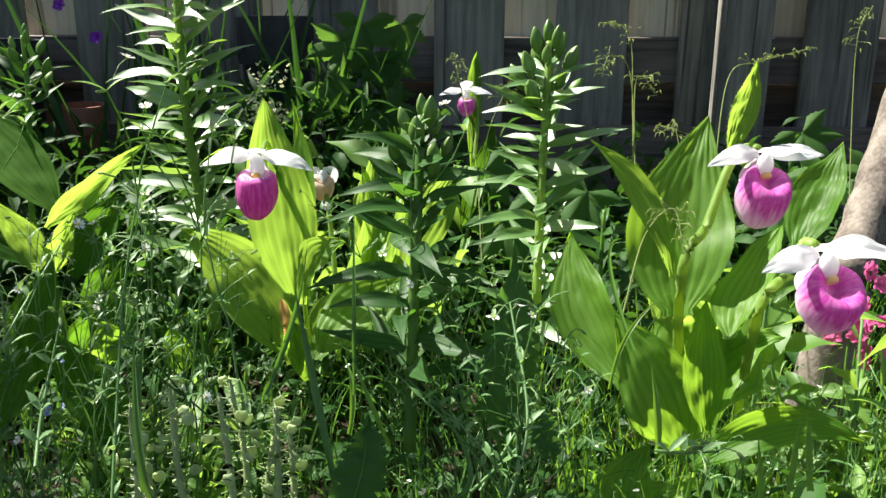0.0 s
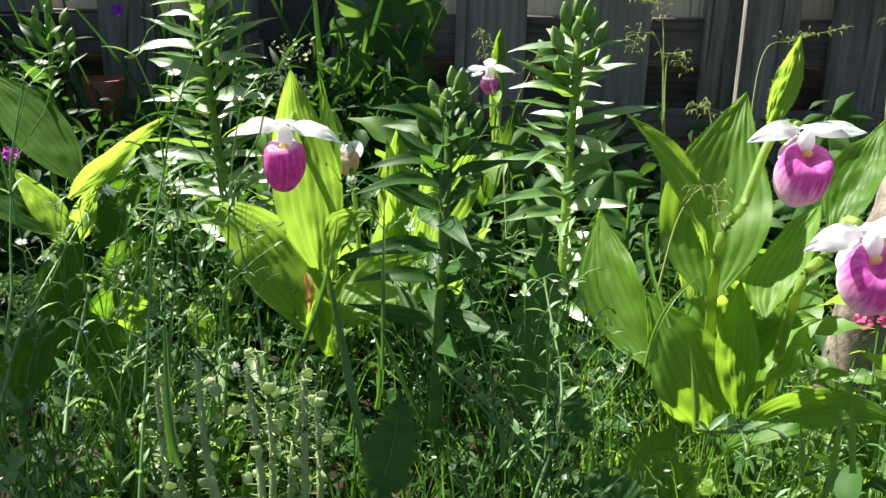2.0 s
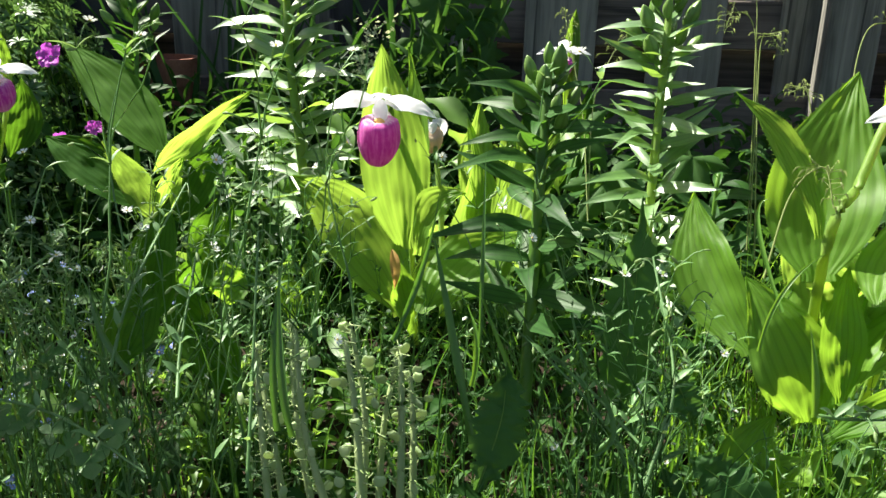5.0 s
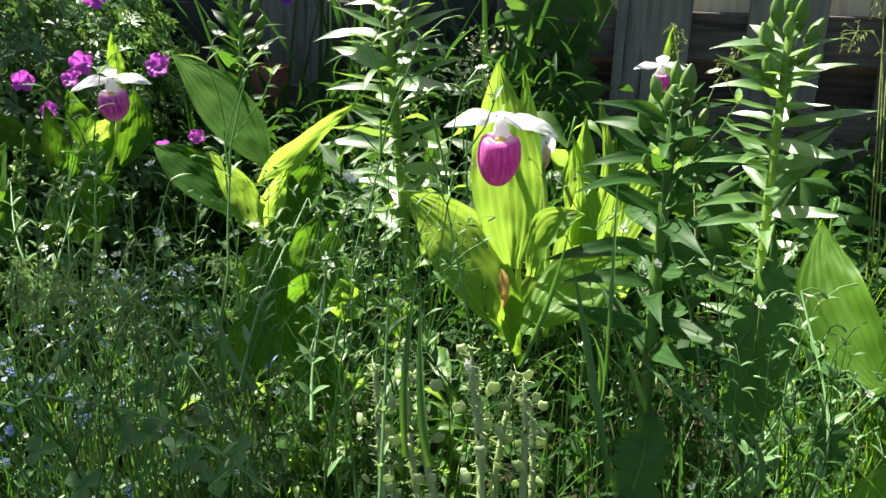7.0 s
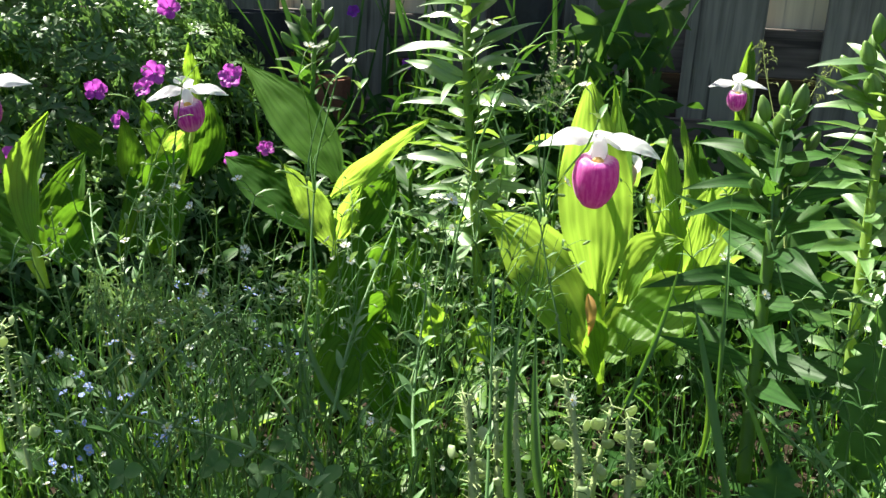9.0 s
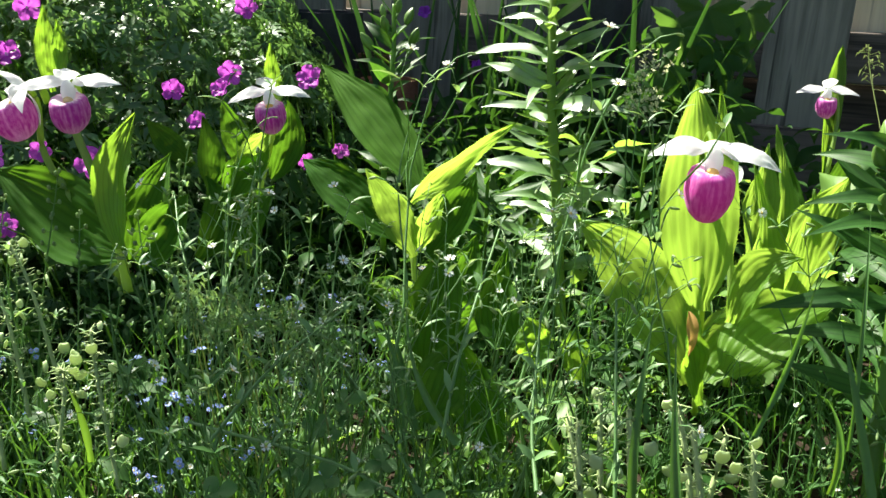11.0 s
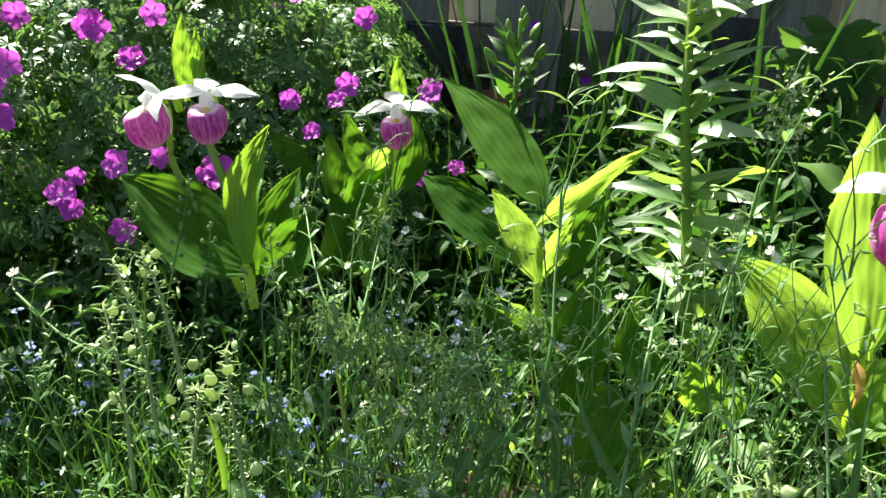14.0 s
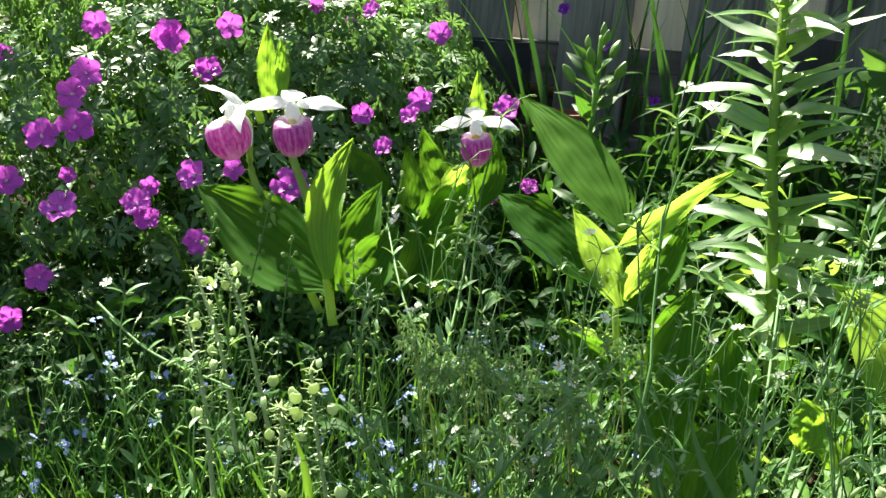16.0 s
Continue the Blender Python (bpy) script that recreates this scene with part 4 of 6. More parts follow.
def lobed_leaf(lobes, spread, depth, teeth=0.0, fork=0, n=7):
    """A palmate leaf of about 1 across, stalk at the origin: narrow lobes fanned out, each forked or toothed."""
    h = Heap()
    for k in range(lobes):
        w = radians((k / (lobes - 1) - 0.5) * spread)
        d = Vector((math.sin(w), math.cos(w), 0))
        l = 0.5 * (1 - 0.22 * abs(k / (lobes - 1) - 0.5) * 2)
        tip = d * l + Vector((0, 0, -0.10 * l))
        cutter = (lambda s: 1 - teeth * (0.5 + 0.5 * math.cos(s * 34))) if teeth else None
        h.add(blade((0, 0, 0), tip * 0.5 + Vector((0, 0, 0.05)), tip, depth, (0, 0, 1), n, 4 if teeth else 2, 0.62, 0.3, 0.2, cut=cutter))
        for sgn in (-1, 1)[:fork * 2]:
            w2 = w + sgn * 0.45
            d2 = Vector((math.sin(w2), math.cos(w2), 0))
            st = tip * 0.45 + Vector((0, 0, 0.03))
            h.add(blade(st, st + d2 * l * 0.22, st + d2 * l * 0.45, depth * 0.55, (0, 0, 1), 4, 2, 0.6, 0.4, 0.2))
    return h


def palmate(lobes=5, teeth=4, rings=5, per=14, deep=0.44, span=260):
    """A broad palmate leaf of about 1 across with deep toothed lobes, the stalk at the origin, folded along each lobe's rib."""
    v, f, t = [Vector((0, 0, 0))], [], [(0.5, 0.0)]
    n = lobes * per
    for i in range(n + 1):
        u = i / n * lobes
        k, w = min(int(u), lobes - 1), u - min(int(u), lobes - 1)
        a = radians(span * (i / n - 0.5))
        out = 1 - abs(2 * w - 1)
        reach = (0.62 - 0.17 * abs(k - (lobes - 1) / 2) / ((lobes - 1) / 2)) * (1 - deep + deep * out ** 0.9)
        reach *= 1 - 0.36 * deep * ((out * teeth) % 1)
        for j in range(1, rings + 1):
            r = reach * j / rings
            z = 0.06 * out * j / rings - 0.16 * (j / rings) ** 2 * r + 0.02 * math.sin(3 * a + 4 * r)
            v.append(Vector((r * math.sin(a), r * math.cos(a), z)))
            t.append((i / n, j / rings))
    for i in range(n):
        p, q = 1 + i * rings, 1 + (i + 1) * rings
        f.append((0, q, p))
        for j in range(rings - 1):
            f.append((p + j, q + j, q + j + 1, p + j + 1))
    return v, f, t


def petals(n, length, width, cup, notch=0.0, seed=0):
    h = Heap()
    for k in range(n):
        w = 2 * math.pi * k / n + 0.1 * math.sin(k * 5 + seed)
        d = Vector((math.cos(w), math.sin(w), 0))
        tip = d * length + Vector((0, 0, length * cup))
        mid = d * length * 0.55 + Vector((0, 0, length * cup * 0.75))
        if notch:
            side = Vector((-d.y, d.x, 0))
            for s in (-1, 1):
                h.add(blade((0, 0, 0), mid + side * s * width * 0.2, tip + side * s * width * 0.35, width * 0.6, (0, 0, 1), 5, 2, 0.65, 0.3, 0.1))
        else:
            h.add(blade((0, 0, 0), mid, tip, width, (0, 0, 1), 8, 8, 0.68, 0.25, 0.15, wave=0.42, point=0.55, seed=k + seed, crease=0.05 * length))
    return h


# geranium bush
def bush_top(x, y):
    r = ((x + 1.21) / 0.58) ** 2 + ((y - 1.24) / 0.60) ** 2
    return 0.08 + 0.57 * max(0.0, 1 - r) ** 0.42 + 0.05 * noise.noise((x * 6, y * 6, 2.0))


bush = thing("geranium_bush", (-1.0, 1.2, 0.08), "dense cranesbill geranium bush full of magenta flowers", "geranium")
g_leaves = [lobed_leaf(5, 230, 0.15, fork=1), lobed_leaf(7, 260, 0.12, fork=1), lobed_leaf(5, 200, 0.17, fork=1, n=6)]
spots, stalks = [], Heap()
while len(spots) < 4900:
    x, y = rnd(-1.86, -0.42), rnd(0.64, 1.68)
    top = bush_top(x, y)
    if top < 0.14:
        continue
    z = top - abs(random.gauss(0, 0.05)) - (rnd(0, 0.22) if random.random() < 0.35 else 0)
    if z < 0.07:
        continue
    out = Vector((x + 1.0, (y - 1.22), 0.25)).normalized()
    m = Matrix.Translation((x - bush.location.x, y - bush.location.y, z - bush.location.z)) @ out.to_track_quat("Z", "Y").to_matrix().to_4x4() @ pose(0, 0, 0, rnd(-45, 45), rnd(-45, 45), rnd(0, 360)) @ Matrix.Scale(rnd(0.036, 0.062), 4)
    spots.append((random.randrange(3), m))
    if len(spots) % 6 == 0:
        q = Vector((x, y, z)) - bush.location
        stalks.add(tube([q, q + Vector((rnd(-.02, .02), 0.03 + rnd(-.02, .02), -0.10)), q + Vector((rnd(-.03, .03), 0.06, -0.22))], 0.0009, 4, False))
for k in range(420):
    q = Vector((rnd(-1.6, -0.76), rnd(0.76, 1.05), rnd(0.09, 0.30)))
    spots.append((k % 3, Matrix.Translation(q - bush.location) @ pose(0, 0, 0, rnd(10, 80), rnd(-40, 40), rnd(0, 360)) @ Matrix.Scale(rnd(0.04, 0.065), 4)))
part("foliage", strewn(g_leaves, spots, M["geranium_leaf"]), bush, "finely cut green leaves", kind="stuff")
part("leaf_stalk", stalks.mesh(M["stem"]), bush, "thin green leaf stalks", kind="stuff")
g_flower = [petals(5, 0.0172, 0.0166, 0.42, 0, k).mesh(M["geranium_petal"]) for k in range(3)]
g_eye = Heap().add(ball((0, 0, 0.002), 0.0018, 0.0018, 0.004, 8, 6)).mesh(M["petal"])
for at, size in ((Vector((-0.994, 0.803, 0.488)), 1.0), (Vector((-0.903, 0.816, 0.482)), 1.15), (Vector((-0.880, 0.885, 0.495)), 1.0), (Vector((-0.873, 0.839, 0.446)), 1.05), (Vector((-0.965, 0.755, 0.441)), 1.05), (Vector((-0.956, 0.730, 0.421)), 1.1),
                 (Vector((-0.935, 0.707, 0.392)), 1.2), (Vector((-0.962, 0.692, 0.381)), 1.15), (Vector((-0.916, 0.668, 0.318)), 1.2), (Vector((-0.988, 0.667, 0.337)), 1.0), (Vector((-0.816, 0.743, 0.354)), 1.05), (Vector((-0.879, 0.729, 0.319)), .85),
                 (Vector((-0.925, 0.644, 0.254)), .9), (Vector((-0.961, 0.637, 0.205)), .9), (Vector((-0.741, 0.947, 0.403)), .9), (Vector((-0.680, 0.979, 0.424)), 1.0), (Vector((-0.684, 0.960, 0.407)), .8), (Vector((-0.710, 0.949, 0.369)), .8),
                 (Vector((-0.681, 1.025, 0.499)), .95), (Vector((-0.560, 0.940, 0.429)), 1.0), (Vector((-0.726, 0.778, 0.348)), 1.3), (Vector((-0.815, 0.744, 0.283)), .8), (Vector((-0.638, 0.896, 0.320)), .8), (Vector((-0.543, 0.985, 0.339)), .7),
                 (Vector((-0.588, 0.985, 0.324)), .7), (Vector((-0.897, 0.769, 0.327)), .7), (Vector((-0.820, 0.808, 0.350)), .8), (Vector((-0.881, 0.744, 0.297)), .8), (Vector((-0.783, 1.045, 0.519)), .8), (Vector((-1.109, 0.777, 0.448)), .7),
                 (Vector((-0.907, 0.816, 0.482)), 1.1), (Vector((-0.846, 0.695, 0.329)), 1.0), (Vector((-0.784, 0.704, 0.300)), .8), (Vector((-0.834, 0.694, 0.317)), .8), (Vector((-0.827, 1.072, 0.500)), .7), (Vector((-0.980, 0.737, 0.333)), .6), (Vector((-0.849, 1.019, 0.521)), .7)):
    aim = (Vector((-0.3, 0.0, 0.75)) - at).normalized() + Vector((rnd(-.5, .5), rnd(-.2, .2), rnd(-.2, .5)))
    fl = part("flower", random.choice(g_flower), bush, "magenta five-petalled flower", Matrix.Translation(at - bush.location) @ aim.to_track_quat("Z", "Y").to_matrix().to_4x4() @ pose(0, 0, 0, 0, 0, rnd(0, 72)) @ Matrix.Scale(size * 0.92, 4))
    part("centre", g_eye, fl)
    b = at - bush.location
    part("flower_stalk", Heap().add(tube(curve_points([b, b + Vector((0.01, 0.03, -0.03)), b + Vector((rnd(-.02, .02), 0.07, -0.12))], 4), 0.0008, 5, False)).mesh(M["stem"]), bush)

# iris leaves along the fence
def sword(a, tip, w, bend, mat, parent, label=""):
    a, tip = Vector(a), Vector(tip)
    mid = (a + tip) / 2 + Vector(bend)
    o = parent.location
    part("leaf", Heap().add(blade(a - o, mid - o, tip - o, w, Vector((rnd(-.9, .9), -1, 0.1)), 14, 4, 0.3, 0.8, 0.3, twist=rnd(-40, 40))).mesh(M[mat]), parent, label)


for cx, cy, count, name in ((-0.42, 1.46, 18, "iris"), (-0.60, 1.5, 13, "iris"), (-0.24, 1.45, 9, "iris")):
    clump = thing(name, (cx, cy, land(cx, cy)), "clump of dark green sword-shaped iris leaves before the fence", "iris", "iris clumps")
    for k in range(count):
        a = Vector((cx + random.gauss(0, 0.05), cy + random.gauss(0, 0.05), land(cx, cy)))
        t = a + Vector((random.gauss(0, 0.16), rnd(-0.16, 0.1), rnd(0.36, 0.64)))
        sword(a, t, rnd(0.007, 0.013), (rnd(-.02, .02), 0.01, 0.03), "iris_leaf", clump)
    for at in {0: (), -0.42: (Vector((-0.499, 1.516, 0.395)), Vector((-0.675, 1.545, 0.534))), -0.60: (Vector((-0.575, 1.441, 0.484)),), -0.24: ()}[cx]:
        fl = part("flower", petals(5, 0.012, 0.012, 0.6).mesh(M["violet_petal"]), clump, "small violet flower", Matrix.Translation(at - clump.location) @ pose(0, 0, 0, 60, 0, 0))

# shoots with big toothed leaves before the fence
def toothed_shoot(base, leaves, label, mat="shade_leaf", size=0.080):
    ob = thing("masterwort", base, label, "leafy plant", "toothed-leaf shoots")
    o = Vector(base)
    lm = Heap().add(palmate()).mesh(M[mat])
    for at, k in leaves:
        aim = (VIEW - at).normalized() + Vector((rnd(-.1, .6), 0, 0.35))
        part("leaf", lm, ob, m=Matrix.Translation(at - o) @ aim.to_track_quat("Z", "Y").to_matrix().to_4x4() @ pose(0, 0, 0, 0, 0, rnd(140, 220)) @ Matrix.Scale(k * size * 1.35, 4))
        part("stalk", Heap().add(tube(curve_points([(0, 0, 0), (at - o) * 0.55 + Vector((0, 0.02, 0.03)), at - o], 6), 0.0016, 6)).mesh(M["stem"]), ob)
    return ob


shoot_base = Vector((-0.10, 1.37, land(-0.10, 1.37)))
shoot_leaves = [(Vector((-0.088, 1.450, 0.464)), .9), (Vector((-0.096, 1.380, 0.371)), 1.25), (Vector((-0.110, 1.370, 0.335)), 1.1), (Vector((-0.156, 1.440, 0.386)), .8), (Vector((-0.072, 1.470, 0.508)), .9)]
shoot_leaves += [(Vector((-0.11 + rnd(-.10, .08), 1.42 + rnd(-.05, .06), 0.27 + 0.030 * k)), rnd(.8, 1.25)) for k in range(9)]
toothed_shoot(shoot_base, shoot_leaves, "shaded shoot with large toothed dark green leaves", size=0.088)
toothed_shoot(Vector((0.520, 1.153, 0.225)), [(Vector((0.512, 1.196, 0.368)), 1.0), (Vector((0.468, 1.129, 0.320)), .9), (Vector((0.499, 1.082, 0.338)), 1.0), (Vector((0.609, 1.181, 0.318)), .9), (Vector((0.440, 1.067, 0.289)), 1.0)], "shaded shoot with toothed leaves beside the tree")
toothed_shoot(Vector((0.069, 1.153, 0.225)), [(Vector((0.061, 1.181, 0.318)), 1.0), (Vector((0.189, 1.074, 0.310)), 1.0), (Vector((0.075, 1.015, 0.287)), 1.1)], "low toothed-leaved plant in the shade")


# ---- weeds ----
def chickweed(seed):
    """A thin branching weed about 0.3 high: stem, leaf pairs, and the ends where flowers and buds hang."""
    random.seed(seed)
    stem, leaf, ends = Heap(), Heap(), []

    def grow(a, d, l, r, depth):
        pts = [a]
        for k in range(4):
            d = (d + Vector((random.gauss(0, .13), random.gauss(0, .13), 0.06))).normalized()
            pts.append(pts[-1] + d * l / 4)
        stem.add(tube(pts, [r * (1 - 0.12 * i) for i in range(5)], 4, False))
        for q in ((pts[2], pts[4]) if depth == 0 else (pts[4],)):
            w = rnd(0, 6.28)
            for sgn in (0, math.pi):
                o = Vector((math.cos(w + sgn), math.sin(w + sgn), rnd(0.2, 0.9))).normalized()
                ll = rnd(0.010, 0.017) * (1.0 - 0.15 * depth)
                leaf.add(blade(q, q + o * ll * 0.5 + Vector((0, 0, 0.001)), q + o * ll, ll * 0.27, (-o.x * 0.3, -o.y * 0.3, 1), 5, 2, 0.42, 0.3, 0.35))
        if depth >= 2 or (depth == 1 and random.random() < 0.5):                          # a bud on its own short stalk at the fork
            o = Vector((random.gauss(0, .6), random.gauss(0, .6), 0.5)).normalized()
            e = pts[-1] + o * 0.016
            stem.add(tube([pts[-1], pts[-1] + o * 0.010 + Vector((0, 0, .002)), e], r * 0.55, 3, False))
            ends.append((e, o))
        if depth >= 3 or (depth == 2 and random.random() < 0.5):
            ends.append((pts[-1], d))
            return
        n = 2 if depth else random.choice((1, 2, 2))
        for k in range(n):
            o = Vector((random.gauss(0, .5), random.gauss(0, .5), 0.75)).normalized()
            grow(pts[-1], (d * 0.8 + o * 0.6).normalized(), l * rnd(0.5, 0.75), r * 0.72, depth + 1)
    grow(Vector((0, 0, 0)), Vector((random.gauss(0, .15), random.gauss(0, .15), 1)).normalized(), 0.13, 0.00105, 0)
    k = 0.45 / max(q.z for q in stem.v)
    stem.v, leaf.v = [q * k for q in stem.v], [q * k for q in leaf.v]
    return stem, leaf, [(a * k, d) for a, d in ends]


weeds = [chickweed(40 + k) for k in range(9)]
random.seed(5)
star = petals(5, 0.0050, 0.0034, 0.35, notch=1).mesh(M["white_petal"])
star_eye = Heap().add(ball((0, 0, 0.0006), 0.0011, 0.0011, 0.0008, 6, 4)).mesh(M["anther"])
bud_mesh = Heap().add(ball((0, 0, 0.0038), 0.0014, 0.0014, 0.0044, 7, 6)).mesh(M["weed_bud"])
weed_things = []
for k, (stem, leaf, ends) in enumerate(weeds):
    ob = thing("chickweed", (0, 0, -5 - k), "thin grey-green mouse-ear chickweed with small white flowers and hanging buds", "weed", "chickweed plants")
    part("stem", stem.mesh(M["weed"]), ob)
    part("foliage", leaf.mesh(M["weed"]), ob, "small grey-green leaf pairs", kind="stuff")
    for i, (at, d) in enumerate(ends):
        if i % 9 == 3:
            f = part("flower", star, ob, "tiny white starry flower", Matrix.Translation(at) @ (d + Vector((0, -0.4, 0.2))).to_track_quat("Z", "Y").to_matrix().to_4x4())
            part("centre", star_eye, f)
        else:
            part("bud", bud_mesh, ob, "pale green bud", Matrix.Translation(at) @ (d * 0.5 + Vector((rnd(-.8, .8), rnd(-.8, .8), -0.5))).to_track_quat("Z", "Y").to_matrix().to_4x4() @ Matrix.Scale(rnd(0.6, 0.95), 4))
    weed_things.append(ob)


def clear_of(x, y, spots):
    return all((x - a) ** 2 + (y - b) ** 2 > r * r for a, b, r in spots)


# leafy weeds in the sun, with longer soft leaves
leafy_kinds = []
for k in range(4):
    random.seed(70 + k)
    ob = thing("leafy_weed", (0, 0, -7 - k), "young leafy weed with soft bright green pointed leaves", "weed", "leafy weeds")
    st = curve_points([(0, 0, 0), (random.gauss(0, .01), random.gauss(0, .01), 0.07), (random.gauss(0, .02), random.gauss(0, .02), 0.14)], 6)
    part("stem", Heap().add(tube(st, [0.0015 - 0.00006 * i for i in range(len(st))], 5)).mesh(M["weed"]), ob)
    for i in range(11):
        a = st[1 + i]
        w = i * 2.4 + rnd(-.4, .4)
        d = Vector((math.cos(w), math.sin(w), rnd(0.15, 0.9))).normalized()
        l = rnd(0.030, 0.052)
        part("leaf", Heap().add(blade(a, a + d * l * 0.5 + Vector((0, 0, 0.004)), a + d * l - Vector((0, 0, rnd(0, .010))), l * rnd(0.24, 0.40), (-0.2, -0.4, 1), 9, 4, 0.45, 0.25, 0.3, wave=0.35, twist=rnd(-25, 25), seed=i)).mesh(M["weed_bright"]), ob)
    leafy_kinds.append(ob)
random.seed(15)
for k in range(70):
    x, y = rnd(-0.42, -0.16), rnd(0.60, 0.88)
    if k > 24:
        x, y = rnd(0.08, 0.34), rnd(0.42, 0.62)
    if k > 34:
        x, y = rnd(-0.52, 0.0), rnd(0.92, 1.30)
    if k > 54:
        x, y = rnd(0.27, 0.50), rnd(0.54, 0.76)
    m = pose(x, y, land(x, y), rnd(-10, 10), rnd(-10, 10), rnd(0, 360)) @ Matrix.Scale(rnd(0.65, 1.15) * (1.7 if k > 34 else 1), 4)
    if k < 4:
        leafy_kinds[k].matrix_basis = m
    else:
        copy_thing(leafy_kinds[k % 4], m)

# round scalloped leaves low at the bed's corner
round_kind = Heap().add(palmate(7, 3, 5, 10, 0.16, 330)).mesh(M["mallow_leaf_shaded"])
for at in (Vector((-0.818, 0.638, 0.251)), Vector((-0.827, 0.605, 0.230)), Vector((-0.765, 0.607, 0.234)), Vector((-0.705, 0.575, 0.207)), Vector((-0.831, 0.592, 0.193)), Vector((-0.758, 0.576, 0.200)), Vector((-0.686, 0.614, 0.237)), Vector((-0.630, 0.641, 0.254)), Vector((-0.898, 0.645, 0.228)), Vector((-0.766, 0.546, 0.186)), Vector((-0.800, 0.636, 0.209)), Vector((-0.790, 0.671, 0.233)), Vector((-0.878, 0.673, 0.214)), Vector((-0.615, 0.594, 0.230))):
    g = land(at.x, at.y)
    ob = thing("mallow", (at.x, at.y + 0.03, g), "round scalloped leaf low down, its green darkened for shade", "leafy plant", "round-leaved plants")
    at = at - ob.location
    part("leaf_stalk", Heap().add(tube(curve_points([(0, 0, 0), at * 0.6 + Vector((0, 0.01, 0)), at], 5), 0.0012, 5)).mesh(M["stem"]), ob)
    part("leaf", round_kind, ob, m=Matrix.Translation(at) @ pose(0, 0, 0, 40 + rnd(-15, 15), rnd(-25, 25), 180 + rnd(-50, 50)) @ Matrix.Scale(rnd(0.034, 0.050), 4))

# keep the thick weeds in the open middle and front of the bed
def weed_height(x, y):
    """How tall the weeds stand: high on the open side, low among the orchids at the other end and far back."""
    h = 0.92
    if y > 0.56:
        h *= max(0.32, 1 - 2.1 * (y - 0.56))
    if y < 0.42:
        h *= 0.72 + 0.28 * max(0, (y - 0.25) / 0.17)
    if x > 0.05:
        h *= max(0.55, 1 - 1.6 * (x - 0.05))
    if x < -0.45:
        h *= max(0.62, 1 + 1.4 * (x + 0.45))
    return h


placed = 0
random.seed(8)
while placed < 250:
    x, y = rnd(-0.95, 0.42), (rnd(0.43, 0.66) if placed % 4 else rnd(0.45, 0.86))
    if placed > 232:
        x, y = rnd(-0.02, 0.34), rnd(0.37, 0.43)
    elif not clear_of(x, y, ((0.2, 0.50, 0.10), (-0.14, 0.63, 0.07), (-0.23, 0.57, 0.03), (-0.50, 0.66, 0.06), (-0.15, 0.53, 0.05), (-0.01, 0.57, 0.08), (0.0, 0.49, 0.05), (-0.16, 0.46, 0.09))):
        continue
    if (x < -0.75 and y > 0.62) or (x < -0.48 and (y > 0.56 or random.random() < 0.6)):
        continue
    k = weed_height(x, y) * rnd(0.78, 1.18) * (0.72 if placed > 232 else 1)
    src_ob = weed_things[placed % len(weed_things)]
    m = pose(x, y, land(x, y), rnd(-9, 9), rnd(-9, 9), rnd(0, 360)) @ Matrix.Scale(k, 4)
    if placed < len(weed_things):
        src_ob.matrix_basis = m
    else:
        copy_thing(src_ob, m)
    placed += 1

# the close undergrowth of the same weeds and of grass
places_s, places_l = [], []
while len(places_s) < 420:
    x, y = rnd(-1.0, 0.62), (rnd(0.36, 0.66) if len(places_s) % 5 > 1 else rnd(0.55, 1.0))
    if -0.55 < x < -0.12 and y < 0.58 and random.random() < 0.5 or (-0.28 < x < -0.04 and y < 0.52):
        continue
    k = weed_height(x, y) * rnd(0.35, 0.85)
    m = pose(x, y, land(x, y), rnd(-14, 14), rnd(-14, 14), rnd(0, 360)) @ Matrix.Scale(k, 4)
    w = random.randrange(len(weeds))
    places_s.append((w, m))
under = thing("undergrowth", (0, 0, 0), "tangle of thin weed stems and small leaves covering the bed", "weeds", kind="stuff")
part("weed_stem", strewn([w[0] for w in weeds], places_s, M["weed_shaded"]), under, kind="stuff")
part("weed_leaf", strewn([w[1] for w in weeds], places_s[::2], M["weed_shaded"]), under, kind="stuff")
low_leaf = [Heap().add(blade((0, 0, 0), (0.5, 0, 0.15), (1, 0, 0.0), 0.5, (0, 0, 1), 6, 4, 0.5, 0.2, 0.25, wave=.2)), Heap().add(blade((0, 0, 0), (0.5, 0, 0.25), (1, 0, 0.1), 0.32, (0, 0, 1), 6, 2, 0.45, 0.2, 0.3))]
# filler leaves whose near-black green paints the shade low in the bed
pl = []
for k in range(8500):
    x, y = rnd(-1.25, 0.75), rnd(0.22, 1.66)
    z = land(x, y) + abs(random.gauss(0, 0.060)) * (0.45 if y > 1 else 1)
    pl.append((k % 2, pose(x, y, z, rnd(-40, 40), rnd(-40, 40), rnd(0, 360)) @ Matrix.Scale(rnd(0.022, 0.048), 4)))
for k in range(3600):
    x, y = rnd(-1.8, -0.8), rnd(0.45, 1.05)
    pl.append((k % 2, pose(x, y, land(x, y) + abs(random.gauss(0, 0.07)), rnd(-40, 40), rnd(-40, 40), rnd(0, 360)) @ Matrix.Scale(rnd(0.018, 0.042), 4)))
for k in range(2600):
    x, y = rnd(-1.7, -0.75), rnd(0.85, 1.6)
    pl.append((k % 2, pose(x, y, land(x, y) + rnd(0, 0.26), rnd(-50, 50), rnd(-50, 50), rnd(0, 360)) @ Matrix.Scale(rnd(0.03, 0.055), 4)))
